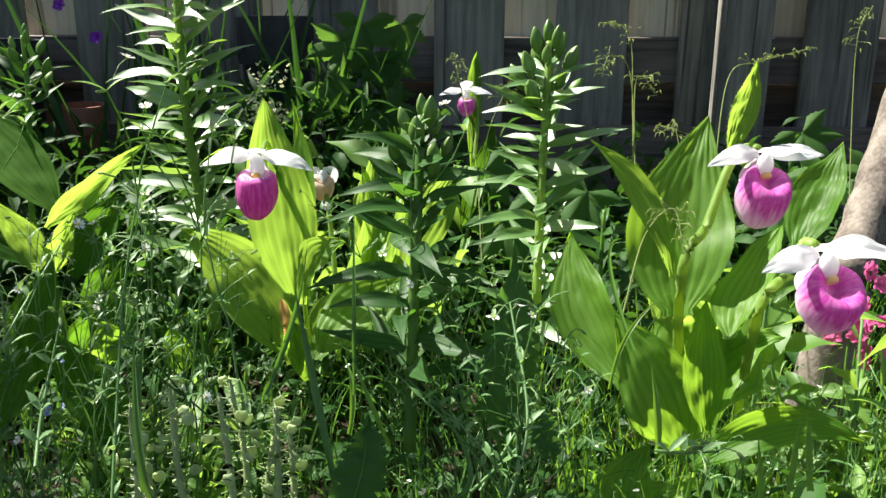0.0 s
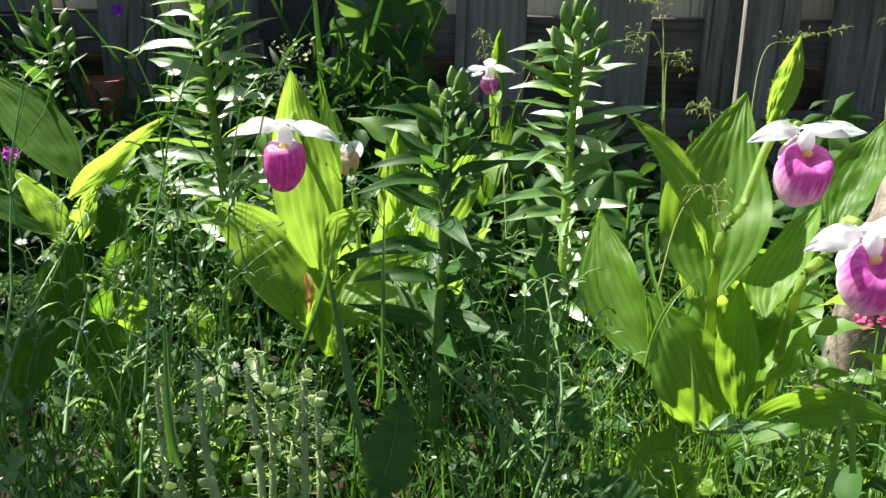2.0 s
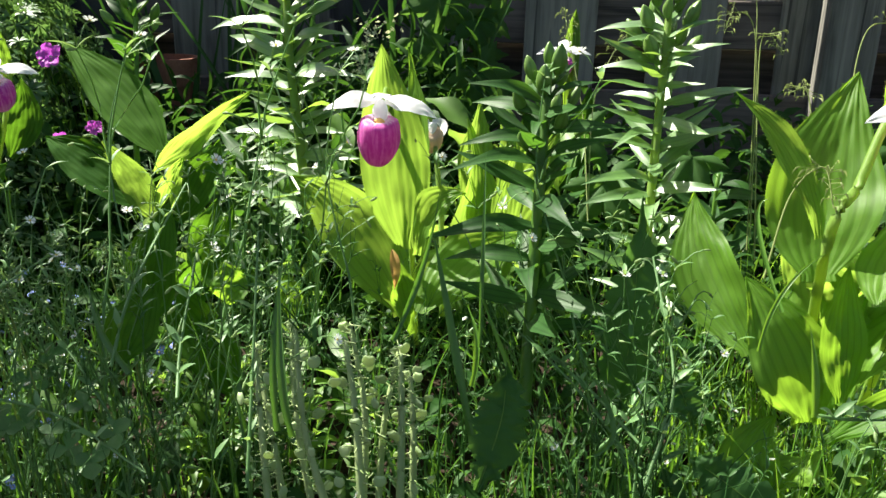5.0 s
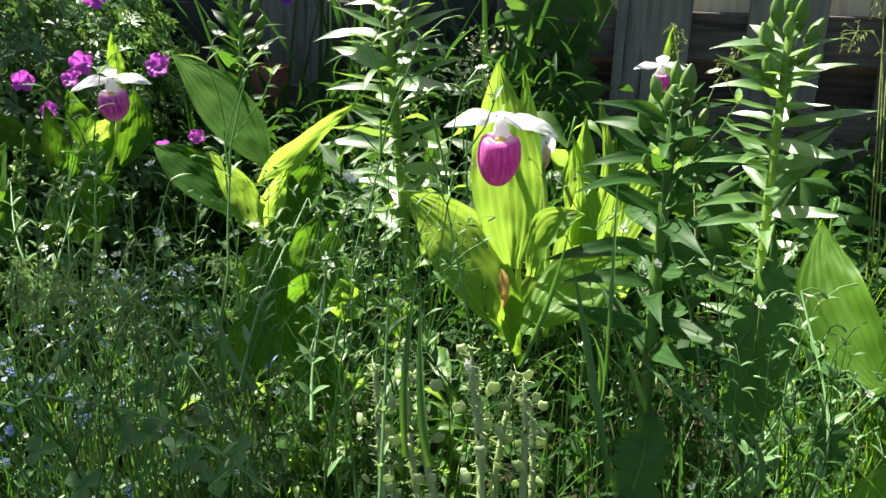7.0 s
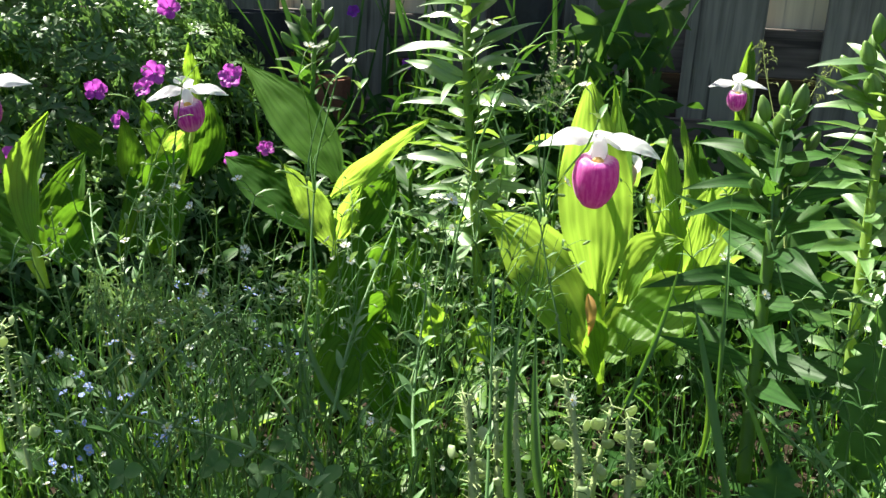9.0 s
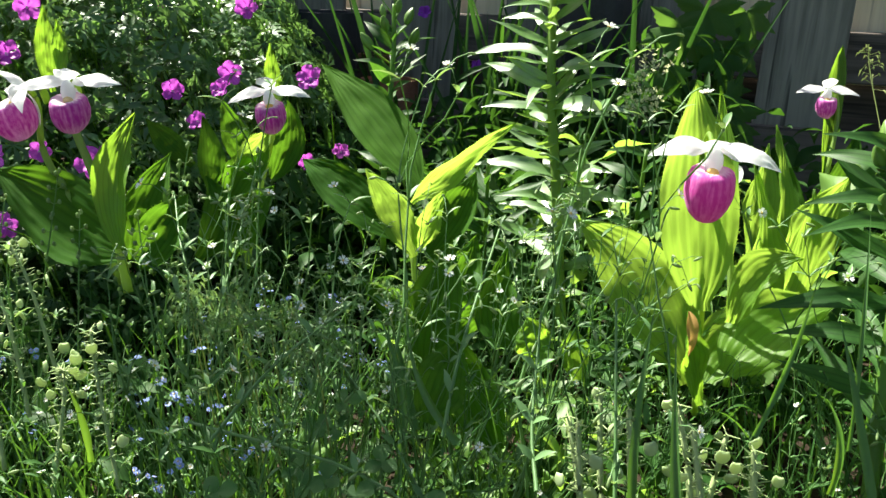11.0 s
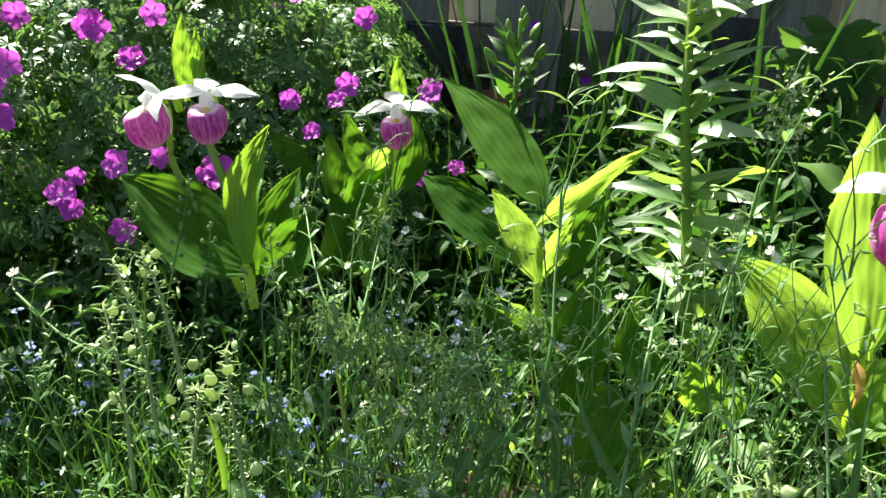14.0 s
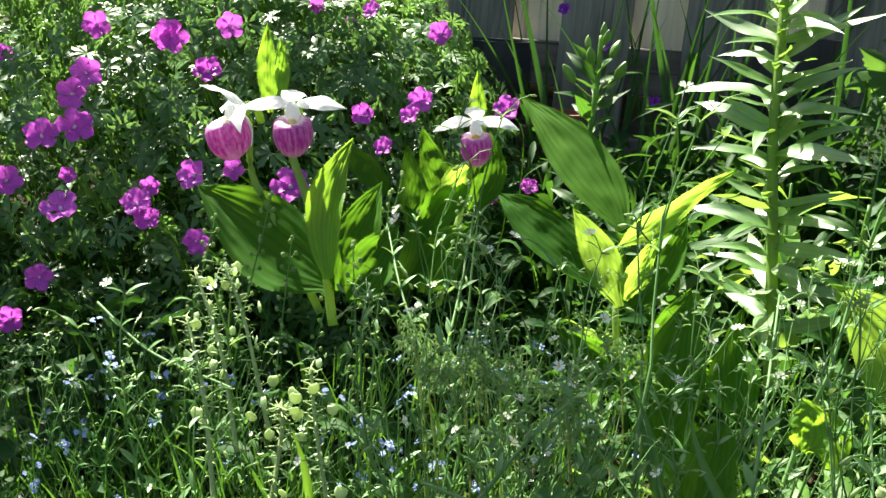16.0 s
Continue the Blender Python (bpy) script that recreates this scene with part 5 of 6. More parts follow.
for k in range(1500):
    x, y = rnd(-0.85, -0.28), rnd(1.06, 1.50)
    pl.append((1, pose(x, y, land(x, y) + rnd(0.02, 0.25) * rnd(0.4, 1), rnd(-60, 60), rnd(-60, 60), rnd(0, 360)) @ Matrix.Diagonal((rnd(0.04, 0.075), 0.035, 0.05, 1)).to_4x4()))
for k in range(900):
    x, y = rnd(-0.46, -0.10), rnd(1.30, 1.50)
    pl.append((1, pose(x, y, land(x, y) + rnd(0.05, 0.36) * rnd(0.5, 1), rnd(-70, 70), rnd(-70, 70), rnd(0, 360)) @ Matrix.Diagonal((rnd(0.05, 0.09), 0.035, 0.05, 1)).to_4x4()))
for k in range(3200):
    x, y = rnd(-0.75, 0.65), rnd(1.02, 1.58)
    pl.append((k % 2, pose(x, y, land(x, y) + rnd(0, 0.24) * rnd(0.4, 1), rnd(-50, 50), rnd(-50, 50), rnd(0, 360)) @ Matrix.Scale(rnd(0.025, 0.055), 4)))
part("ground_leaf", strewn(low_leaf, pl, M["shade_stuff"]), under, "small leaves near the soil, their green darkened for shade", kind="stuff")

blades = [Heap().add(blade((0, 0, 0), (b * 0.35, 0, 0.52), (b, 0, 1 - abs(b) * 0.35), 0.018, (-0.4, rnd(-.5, .5), 0.5), 9, 2, 0.3, 0.8, 0.5, twist=60)) for b in (-0.3, 0.1, 0.25, 0.45, 0.6)]
gp = []
while len(gp) < 3300:
    x, y = rnd(-1.0, 0.75), rnd(0.2, 1.15)
    if len(gp) > 2300:
        x, y = rnd(0.14, 0.55), rnd(0.36, 0.8)
    if len(gp) > 3050:
        x, y = rnd(-0.78, -0.34), rnd(0.42, 0.64)
    if random.random() < 0.25 and x < 0.1 and y > 0.7:
        continue
    if -0.55 < x < -0.12 and y < 0.60 and random.random() < 0.65:
        continue
    if -0.28 < x < -0.04 and y < 0.52:
        continue
    gp.append((random.randrange(5), pose(x, y, land(x, y), rnd(-12, 12), rnd(-12, 12), rnd(0, 360)) @ Matrix.Diagonal((0.16, 0.16, rnd(0.16, 0.34) * max(0.6, weed_height(x, y)), 1)).to_4x4()))
# blades right of x 0.10 take the green painted as sunlit
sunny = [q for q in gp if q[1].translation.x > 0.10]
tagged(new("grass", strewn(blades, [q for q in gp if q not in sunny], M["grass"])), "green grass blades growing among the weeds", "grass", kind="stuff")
tagged(new("grass", strewn(blades, sunny, M["grass_sunlit"])), "grass beside the tree, its green brightened as sunlit", "grass", kind="stuff")

# single tall grass blades
for a, b, c, w, mat in ((Vector((-0.032, 0.444, 0.302)), Vector((-0.045, 0.453, 0.331)), Vector((-0.060, 0.472, 0.359)), .0028, "grass_sunlit"), (Vector((0.115, 0.399, 0.325)), Vector((0.114, 0.406, 0.348)), Vector((0.112, 0.417, 0.369)), .0040, "grass_sunlit"),
                        (Vector((0.172, 0.366, 0.322)), Vector((0.175, 0.372, 0.340)), Vector((0.179, 0.379, 0.363)), .0042, "grass_sunlit"), (Vector((0.183, 0.366, 0.322)), Vector((0.182, 0.374, 0.346)), Vector((0.182, 0.379, 0.364)), .0036, "grass_sunlit"),
                        (Vector((0.158, 0.365, 0.319)), Vector((0.158, 0.370, 0.332)), Vector((0.157, 0.375, 0.350)), .0036, "grass_sunlit"), (Vector((-0.058, 0.498, 0.308)), Vector((-0.058, 0.517, 0.371)), Vector((-0.059, 0.547, 0.433)), .0026, "grass"),
                        (Vector((-0.166, 0.409, 0.293)), Vector((-0.169, 0.424, 0.343)), Vector((-0.166, 0.456, 0.404)), .0042, "grass"), (Vector((-0.145, 0.365, 0.318)), Vector((-0.152, 0.375, 0.351)), Vector((-0.158, 0.403, 0.407)), .0044, "grass"),
                        (Vector((-0.062, 0.500, 0.278)), Vector((-0.060, 0.509, 0.307)), Vector((-0.068, 0.524, 0.325)), .0040, "grass_sunlit"), (Vector((-0.057, 0.400, 0.295)), Vector((-0.075, 0.431, 0.363)), Vector((-0.085, 0.453, 0.401)), .0044, "grass"),
                        (Vector((-0.306, 0.481, 0.247)), Vector((-0.313, 0.508, 0.301)), Vector((-0.341, 0.534, 0.338)), .0050, "grass"), (Vector((-0.310, 0.535, 0.254)), Vector((-0.323, 0.551, 0.283)), Vector((-0.341, 0.567, 0.319)), .0050, "grass"),
                        (Vector((-0.110, 0.471, 0.322)), Vector((-0.094, 0.494, 0.365)), Vector((-0.085, 0.509, 0.412)), .0036, "grass"), (Vector((0.005, 0.391, 0.301)), Vector((0.014, 0.397, 0.319)), Vector((-0.007, 0.417, 0.349)), .0030, "grass"),
                        (Vector((-0.257, 0.430, 0.314)), Vector((-0.284, 0.452, 0.334)), Vector((-0.300, 0.478, 0.357)), .0052, "grass"), (Vector((-0.494, 0.444, 0.248)), Vector((-0.501, 0.449, 0.274)), Vector((-0.514, 0.452, 0.296)), .0045, "grass_sunlit"),
                        (Vector((0.113, 0.461, 0.356)), Vector((0.103, 0.494, 0.398)), Vector((0.110, 0.498, 0.412)), .0026, "grass_sunlit"), (Vector((0.095, 0.436, 0.343)), Vector((0.108, 0.446, 0.377)), Vector((0.137, 0.462, 0.395)), .0022, "grass_sunlit")):
    ob = thing("grass_blade", a, "single long arching blade of green grass", "grass", "tall grass blades")
    part("blade", Heap().add(blade(Vector((0, 0, 0)), b - a, c - a, w * 1.15, (rnd(-.5, .5), -1, .3), 18, 4, 0.35, 0.9, 0.5, twist=rnd(-50, 50))).mesh(M[mat]), ob)

# long thin stalks leaning across the front, with small hanging buds
random.seed(31)
for a, b, c in (
    (Vector((0.040, 0.572, 0.316)), Vector((0.007, 0.559, 0.268)), Vector((-0.040, 0.585, 0.306))),
    (Vector((0.025, 0.494, 0.239)), Vector((0.062, 0.533, 0.282)), Vector((0.096, 0.585, 0.316))),
    (Vector((0.047, 0.481, 0.234)), Vector((0.007, 0.520, 0.271)), Vector((-0.035, 0.559, 0.295))),
    (Vector((-0.260, 0.438, 0.237)), Vector((-0.304, 0.471, 0.280)), Vector((-0.356, 0.515, 0.306))),
    (Vector((0.046, 0.474, 0.256)), Vector((0.015, 0.513, 0.274)), Vector((-0.021, 0.565, 0.282))),
    (Vector((0.018, 0.474, 0.251)), Vector((0.062, 0.513, 0.272)), Vector((0.111, 0.565, 0.290))),
    (Vector((-0.427, 0.450, 0.285)), Vector((-0.309, 0.420, 0.292)), Vector((-0.235, 0.390, 0.274))),
    (Vector((-0.450, 0.520, 0.309)), Vector((-0.463, 0.580, 0.350)), Vector((-0.486, 0.660, 0.391))),
    (Vector((-0.468, 0.540, 0.313)), Vector((-0.507, 0.580, 0.343)), Vector((-0.549, 0.640, 0.369))),
    (Vector((-0.384, 0.400, 0.307)), Vector((-0.366, 0.440, 0.335)), Vector((-0.342, 0.500, 0.354))),
    (Vector((-0.725, 0.520, 0.307)), Vector((-0.660, 0.500, 0.291)), Vector((-0.568, 0.470, 0.298))),
    (Vector((-0.263, 0.420, 0.322)), Vector((-0.264, 0.460, 0.355)), Vector((-0.266, 0.560, 0.392))),
    (Vector((-0.172, 0.370, 0.283)), Vector((-0.176, 0.400, 0.325)), Vector((-0.186, 0.460, 0.392))),
    (Vector((-0.209, 0.380, 0.327)), Vector((-0.217, 0.410, 0.343)), Vector((-0.223, 0.460, 0.380))),
    (Vector((0.029, 0.370, 0.299)), Vector((0.046, 0.410, 0.335)), Vector((0.040, 0.470, 0.383))),
    (Vector((0.105, 0.370, 0.342)), Vector((0.120, 0.372, 0.340)), Vector((0.138, 0.375, 0.339)))):
    ob = thing("weed_stalk", a, "long thin leaning weed stalk with small pale buds", "weed", "leaning weed stalks")
    cp = curve_points([Vector((0, 0, 0)), b - a, c - a], 10)
    part("stem", Heap().add(tube(cp, [0.00105 * (1.1 - 0.5 * i / len(cp)) for i in range(len(cp))], 5, False)).mesh(M["weed"]), ob)
    for k in range(7):
        q = cp[-1 - (k * 3) // 2]
        o = Vector((random.gauss(0, .8), random.gauss(0, .8), rnd(-0.2, 0.6))).normalized()
        e = q + o * rnd(0.006, 0.012)
        part("bud_stalk", Heap().add(tube([q, (q + e) / 2 + Vector((0, 0, 0.002)), e], 0.0004, 4, False)).mesh(M["weed"]), ob)
        part("bud", bud_mesh, ob, "pale green bud", Matrix.Translation(e) @ (o + Vector((0, 0, -1.1))).to_track_quat("Z", "Y").to_matrix().to_4x4() @ Matrix.Scale(rnd(0.55, 0.8), 4))
    for k in range(3):
        q = cp[5 + 5 * k]
        w = rnd(0, 6.28)
        for sgn in (0, math.pi):
            o = Vector((math.cos(w + sgn), math.sin(w + sgn), 0.7)).normalized() * rnd(0.010, 0.016)
            part("leaf", Heap().add(blade(q, q + o * 0.5 + Vector((0, 0, 0.001)), q + o, 0.0042, (-0.2, -0.4, 1), 6, 2, 0.42, 0.3, 0.35)).mesh(M["weed"]), ob)

# forget-me-nots
blue = petals(5, 0.0036, 0.0038, 0.1).mesh(M["blue_petal"])
blue_eye = Heap().add(ball((0, 0, 0.0004), 0.0009, 0.0009, 0.0006, 6, 4)).mesh(M["anther"])
fm = []
for k in range(4):
    ob = thing("forget_me_not", (0, 0, -4 - k), "forget-me-not with small sky-blue flowers on thin hairy stems", "wildflower", "forget-me-nots")
    stem, leaf = Heap(), Heap()
    top = Vector((random.gauss(0, .03), random.gauss(0, .03), 0.27))
    main = curve_points([(0, 0, 0), (random.gauss(0, .01), 0, 0.13), top], 6)
    stem.add(tube(main, [0.0014 - 0.00006 * i for i in range(len(main))], 5, False))
    tips = [(top, Vector((rnd(-.5, .5), rnd(-.5, .5), 1)))]
    for i in range(3):
        a = main[5 + 2 * i]
        o = Vector((math.cos(i * 2.4 + k), math.sin(i * 2.4 + k), 1.1)).normalized()
        bp = curve_points([a, a + o * 0.05, a + o * 0.10 + Vector((0, 0, 0.012))], 4)
        stem.add(tube(bp, 0.0008, 4, False))
        tips.append((bp[-1], o))
        for j in range(2, len(bp)):
            for s in (-1, 1):
                leaf.add(ball(bp[j] + Vector((s * 0.004, rnd(-.002, .002), 0.001)), 0.0013, 0.0013, 0.0021, 5, 4))
    for i in range(7):
        a = main[1 + i]
        o = Vector((math.cos(i * 2.4), math.sin(i * 2.4), 0.6)).normalized()
        leaf.add(blade(a, a + o * 0.018, a + o * 0.034 - Vector((0, 0, 0.004)), 0.008, (0, 0, 1), 6, 2, 0.5, 0.3, 0.3))
    part("stem", stem.mesh(M["weed"]), ob)
    part("foliage", leaf.mesh(M["weed"]), ob, "narrow hairy leaves and seed cups", kind="stuff")
    for at, d in tips:
        for j in range(3):
            p = at + Vector((random.gauss(0, .0035), random.gauss(0, .0035), random.gauss(0, .003)))
            f = part("flower", blue, ob, "tiny sky-blue flower", Matrix.Translation(p) @ (d + Vector((rnd(-.6, .6), -0.7, 0))).to_track_quat("Z", "Y").to_matrix().to_4x4() @ Matrix.Scale(rnd(0.8, 1.15), 4))
            part("centre", blue_eye, f)
    fm.append(ob)
spots_fm = [Vector((-0.754, 0.483, 0.234)), Vector((-0.736, 0.489, 0.230)), Vector((-0.763, 0.546, 0.231)), Vector((-0.685, 0.526, 0.280)), Vector((-0.658, 0.519, 0.294)), Vector((-0.652, 0.482, 0.243)), Vector((-0.612, 0.469, 0.254)), Vector((-0.539, 0.443, 0.256)), Vector((-0.513, 0.433, 0.262)), Vector((-0.559, 0.587, 0.309)),
            Vector((-0.563, 0.633, 0.319)), Vector((-0.529, 0.645, 0.313)), Vector((-0.468, 0.534, 0.276)), Vector((-0.546, 0.569, 0.309)), Vector((-0.744, 0.457, 0.209)), Vector((-0.711, 0.544, 0.300)), Vector((-0.683, 0.610, 0.332)), Vector((-0.499, 0.659, 0.317)), Vector((-0.491, 0.529, 0.291)), Vector((-0.810, 0.558, 0.261)),
            Vector((-0.489, 0.519, 0.337)), Vector((-0.395, 0.507, 0.340)), Vector((-0.482, 0.564, 0.340)), Vector((-0.416, 0.462, 0.313)), Vector((-0.422, 0.648, 0.362)), Vector((-0.437, 0.649, 0.375)), Vector((-0.327, 0.649, 0.374)), Vector((-0.449, 0.528, 0.322)), Vector((-0.462, 0.672, 0.369)), Vector((-0.656, 0.596, 0.324)), Vector((-0.606, 0.619, 0.331)), Vector((-0.460, 0.685, 0.350))]
for k, at in enumerate(spots_fm):
    g = land(at.x, at.y)
    m = Matrix.Translation((at.x, at.y, g)) @ pose(0, 0, 0, rnd(-3, 3), rnd(-3, 3), rnd(0, 360)) @ Matrix.Scale(max(0.3, (at.z - g) / 0.28), 4)
    if k < len(fm):
        fm[k].matrix_basis = m
    else:
        copy_thing(fm[k % len(fm)], m)

# pennycress: stout stalks with round flat pods on little pegs
def pod_shape():
    def flat(q, s, ph):
        if q.z > 0.0042 and abs(q.x) < 0.002:
            q.z -= 0.0012
        return q
    return Heap().add(ball((0, 0, 0.0052), 0.0050, 0.0013, 0.0054, 14, 10, flat)).mesh(M["pod"])


POD = pod_shape()


def pennycress(points, r, pods, label, fan=1.0):
    base = Vector(points[0])
    ob = thing("pennycress", base, label, "weed", "pennycress stalks")
    cp = curve_points([Vector(q) - base for q in points], 10)
    h = Heap().add(tube(cp, [r * (1.1 - 0.5 * i / len(cp)) for i in range(len(cp))], 7))
    part("stalk", h.mesh(M["pod_stalk"]), ob, "pale green stalk")
    h = Heap()
    n = len(cp)
    for i in range(3 * n):
        a = cp[min(n - 1, int(n * (0.15 + 0.85 * i / (3 * n))))]
        o = Vector((math.cos(i * 2.4), math.sin(i * 2.4), rnd(-0.1, 0.4))).normalized()
        h.add(tube([a, a + o * rnd(0.006, 0.0095)], [0.0006, 0.0003], 4, False))
    part("peg", h.mesh(M["pod_stalk"]), ob, "little side pegs left by fallen pods", kind="stuff")
    for i in range(pods):
        a = cp[int(n * (0.15 + 0.8 * (i + rnd(0, .6)) / pods))]
        w = i * 2.4 + rnd(-.5, .5)
        o = Vector((math.cos(w), math.sin(w), 0.25)).normalized() * 0.012 * fan
        part("pod", POD, ob, "round flat green seed pod", Matrix.Translation(a + o) @ pose(0, 0, 0, rnd(-25, 25), rnd(-40, 40), rnd(-60, 60)) @ Matrix.Scale(rnd(0.6, 0.9), 4))
    return ob


for pts in ([Vector((-0.185, 0.447, 0.200)), Vector((-0.193, 0.465, 0.255)), Vector((-0.201, 0.487, 0.304))], [Vector((-0.180, 0.466, 0.187)), Vector((-0.192, 0.484, 0.242)), Vector((-0.209, 0.513, 0.294))], [Vector((-0.143, 0.439, 0.208)), Vector((-0.164, 0.461, 0.262)), Vector((-0.174, 0.486, 0.319))],
            [Vector((-0.123, 0.430, 0.216)), Vector((-0.131, 0.456, 0.278)), Vector((-0.140, 0.475, 0.318))], [Vector((-0.132, 0.477, 0.180)), Vector((-0.133, 0.501, 0.251)), Vector((-0.146, 0.524, 0.307))], [Vector((-0.102, 0.440, 0.210)), Vector((-0.104, 0.467, 0.273)), Vector((-0.107, 0.484, 0.307))],
            [Vector((-0.097, 0.468, 0.188)), Vector((-0.099, 0.488, 0.248)), Vector((-0.103, 0.505, 0.280))], [Vector((-0.168, 0.495, 0.164)), Vector((-0.185, 0.519, 0.239)), Vector((-0.193, 0.549, 0.294))], [Vector((-0.125, 0.496, 0.165)), Vector((-0.123, 0.519, 0.232)), Vector((-0.115, 0.541, 0.283))]):
    pennycress(pts, 0.0026, 7, "pale green pennycress stalk studded with pegs and round pods")
for pts in ([Vector((-0.521, 0.439, 0.222)), Vector((-0.533, 0.474, 0.277)), Vector((-0.537, 0.477, 0.290))], [Vector((-0.484, 0.455, 0.224)), Vector((-0.514, 0.483, 0.278)), Vector((-0.528, 0.498, 0.310))], [Vector((-0.578, 0.489, 0.241)), Vector((-0.611, 0.516, 0.296)), Vector((-0.649, 0.537, 0.341))],
            [Vector((-0.569, 0.515, 0.239)), Vector((-0.612, 0.543, 0.312)), Vector((-0.637, 0.554, 0.343))], [Vector((-0.563, 0.446, 0.227)), Vector((-0.593, 0.475, 0.284)), Vector((-0.624, 0.497, 0.325))]):
    pennycress(pts, 0.0016, 7, "slender pennycress stalk with round pods among blue flowers")
for at in (Vector((-0.642, 0.620, 0.380)), Vector((-0.611, 0.602, 0.353)), Vector((-0.586, 0.632, 0.346)), Vector((-0.667, 0.593, 0.327)), Vector((-0.692, 0.614, 0.355)), Vector((-0.556, 0.599, 0.359)), Vector((-0.554, 0.672, 0.400)), Vector((-0.565, 0.674, 0.382)), Vector((-0.515, 0.720, 0.390))):
    base = Vector((at.x + rnd(-.04, .04), at.y - 0.03, land(at.x, at.y)))
    ob = thing("spike_weed", base, "slender weed spike dotted with tiny seed pods", "weed", "weed spikes")
    cp = curve_points([(0, 0, 0), (at - base) * 0.55 + Vector((rnd(-.015, .015), 0, 0)), at - base], 12)
    h = Heap().add(tube(cp, [0.0011 * (1.1 - 0.7 * i / len(cp)) for i in range(len(cp))], 5, False))
    part("stem", h.mesh(M["weed"]), ob)
    h = Heap()
    for i in range(9, len(cp)):
        for s in (-1, 1):
            o = Vector((s * math.cos(i), math.sin(i) * s, 0.5)).normalized() * 0.006
            h.add(ball(cp[i] + o, 0.0020, 0.0014, 0.0023, 6, 4))
            h.add(tube([cp[i], cp[i] + o], 0.0003, 3, False))
    part("seed_pod", h.mesh(M["weed_bud"]), ob, "tiny pale seed pods", kind="stuff")

# lobed sow-thistle leaves, clover, round leaf
def jag(s):
    return 0.62 + 0.38 * (1 - abs(((s * 9.3 + 0.45 * math.sin(s * 11)) % 1) * 2 - 1)) ** 0.7 - 0.16 * abs(math.sin(s * 52 + math.sin(s * 31)))


for pts, w, mat in (([Vector((0.046, 0.575, 0.221)), Vector((0.049, 0.572, 0.303)), Vector((0.053, 0.600, 0.384))], .062, "thistle_leaf"), ([Vector((-0.054, 0.376, 0.285)), Vector((-0.043, 0.396, 0.316)), Vector((-0.041, 0.414, 0.340))], .040, "thistle_leaf"),
                    ([Vector((0.109, 0.371, 0.270)), Vector((0.073, 0.388, 0.291)), Vector((0.056, 0.400, 0.297))], .036, "thistle_leaf"), ([Vector((0.066, 0.441, 0.292)), Vector((0.059, 0.447, 0.311)), Vector((0.049, 0.451, 0.324))], .03, "thistle_leaf")):
    ob = thing("sow_thistle", pts[0], "sow thistle with a broad dark lobed leaf", "weed", "sow thistles")
    o = Vector(pts[0])
    part("leaf", Heap().add(blade(pts[0] - o, pts[1] - o, pts[2] - o, w, (0.1, -1, 0.35), 90, 10, 0.45, 0.2, 0.15, wave=0.35, twist=18, cut=jag, crease=0.004)).mesh(M[mat]), ob)
    part("midrib", Heap().add(tube(curve_points([pts[0] - o, pts[1] - o + Vector((0, -.001, 0)), pts[2] - o], 8), [0.0006 * (1 - i / 18) for i in range(17)], 5)).mesh(M["stem"]), ob, "pale midrib")
leaflet = Heap().add(blade((0, 0, 0), (0.5, 0, 0.06), (1, 0, 0), 0.95, (0, 0, 1), 8, 6, 0.6, 0.2, 0.2, point=0.6)).mesh(M["clover"])
CLOVER = [Vector((-0.298, 0.425, 0.263)), Vector((-0.275, 0.408, 0.266)), Vector((-0.345, 0.439, 0.264)), Vector((-0.318, 0.442, 0.262)), Vector((-0.314, 0.476, 0.263)), Vector((-0.272, 0.431, 0.270)), Vector((-0.366, 0.501, 0.265)), Vector((-0.365, 0.465, 0.255)), Vector((-0.340, 0.453, 0.261)), Vector((-0.355, 0.501, 0.266)), Vector((-0.349, 0.507, 0.283)),
          Vector((-0.349, 0.395, 0.261)), Vector((-0.388, 0.413, 0.268)),  Vector((-0.812, 0.648, 0.190)), Vector((-0.871, 0.642, 0.178)), Vector((-0.875, 0.685, 0.211)), Vector((-0.746, 0.617, 0.185)), Vector((-0.966, 0.665, 0.160))]
for at in CLOVER:
    base = Vector((at.x + rnd(-.01, .01), at.y + rnd(0, .02), land(at.x, at.y)))
    ob = thing("clover", base, "clover leaf of three round dark green leaflets", "clover", "clover leaves")
    part("stalk", Heap().add(tube(curve_points([(0, 0, 0), (at - base) * 0.6 + Vector((0, .006, 0)), at - base], 5), 0.0008, 5)).mesh(M["weed"]), ob)
    turn = rnd(0, 360)
    for k in range(3):
        part("leaflet", leaflet, ob, m=Matrix.Translation(at - base) @ pose(0, 0, 0, 25 + rnd(-8, 8), 0, 0) @ pose(0, 0, 0, rnd(-10, 10), rnd(-12, 5), turn + 120 * k) @ Matrix.Scale(rnd(0.009, 0.014), 4))
ob = thing("round_leaf", Vector((-0.214, 0.634, 0.259)), "single pale round lit leaf low among the weeds", "leaf")
part("leaf", Heap().add(blade((0, 0, 0), Vector((-0.218, 0.636, 0.282)) - ob.location, Vector((-0.224, 0.639, 0.296)) - ob.location, .024, (0, -1, .5), 14, 8, .5, .4, .2, wave=.3, point=.5)).mesh(M["slipper_leaf"]), ob)

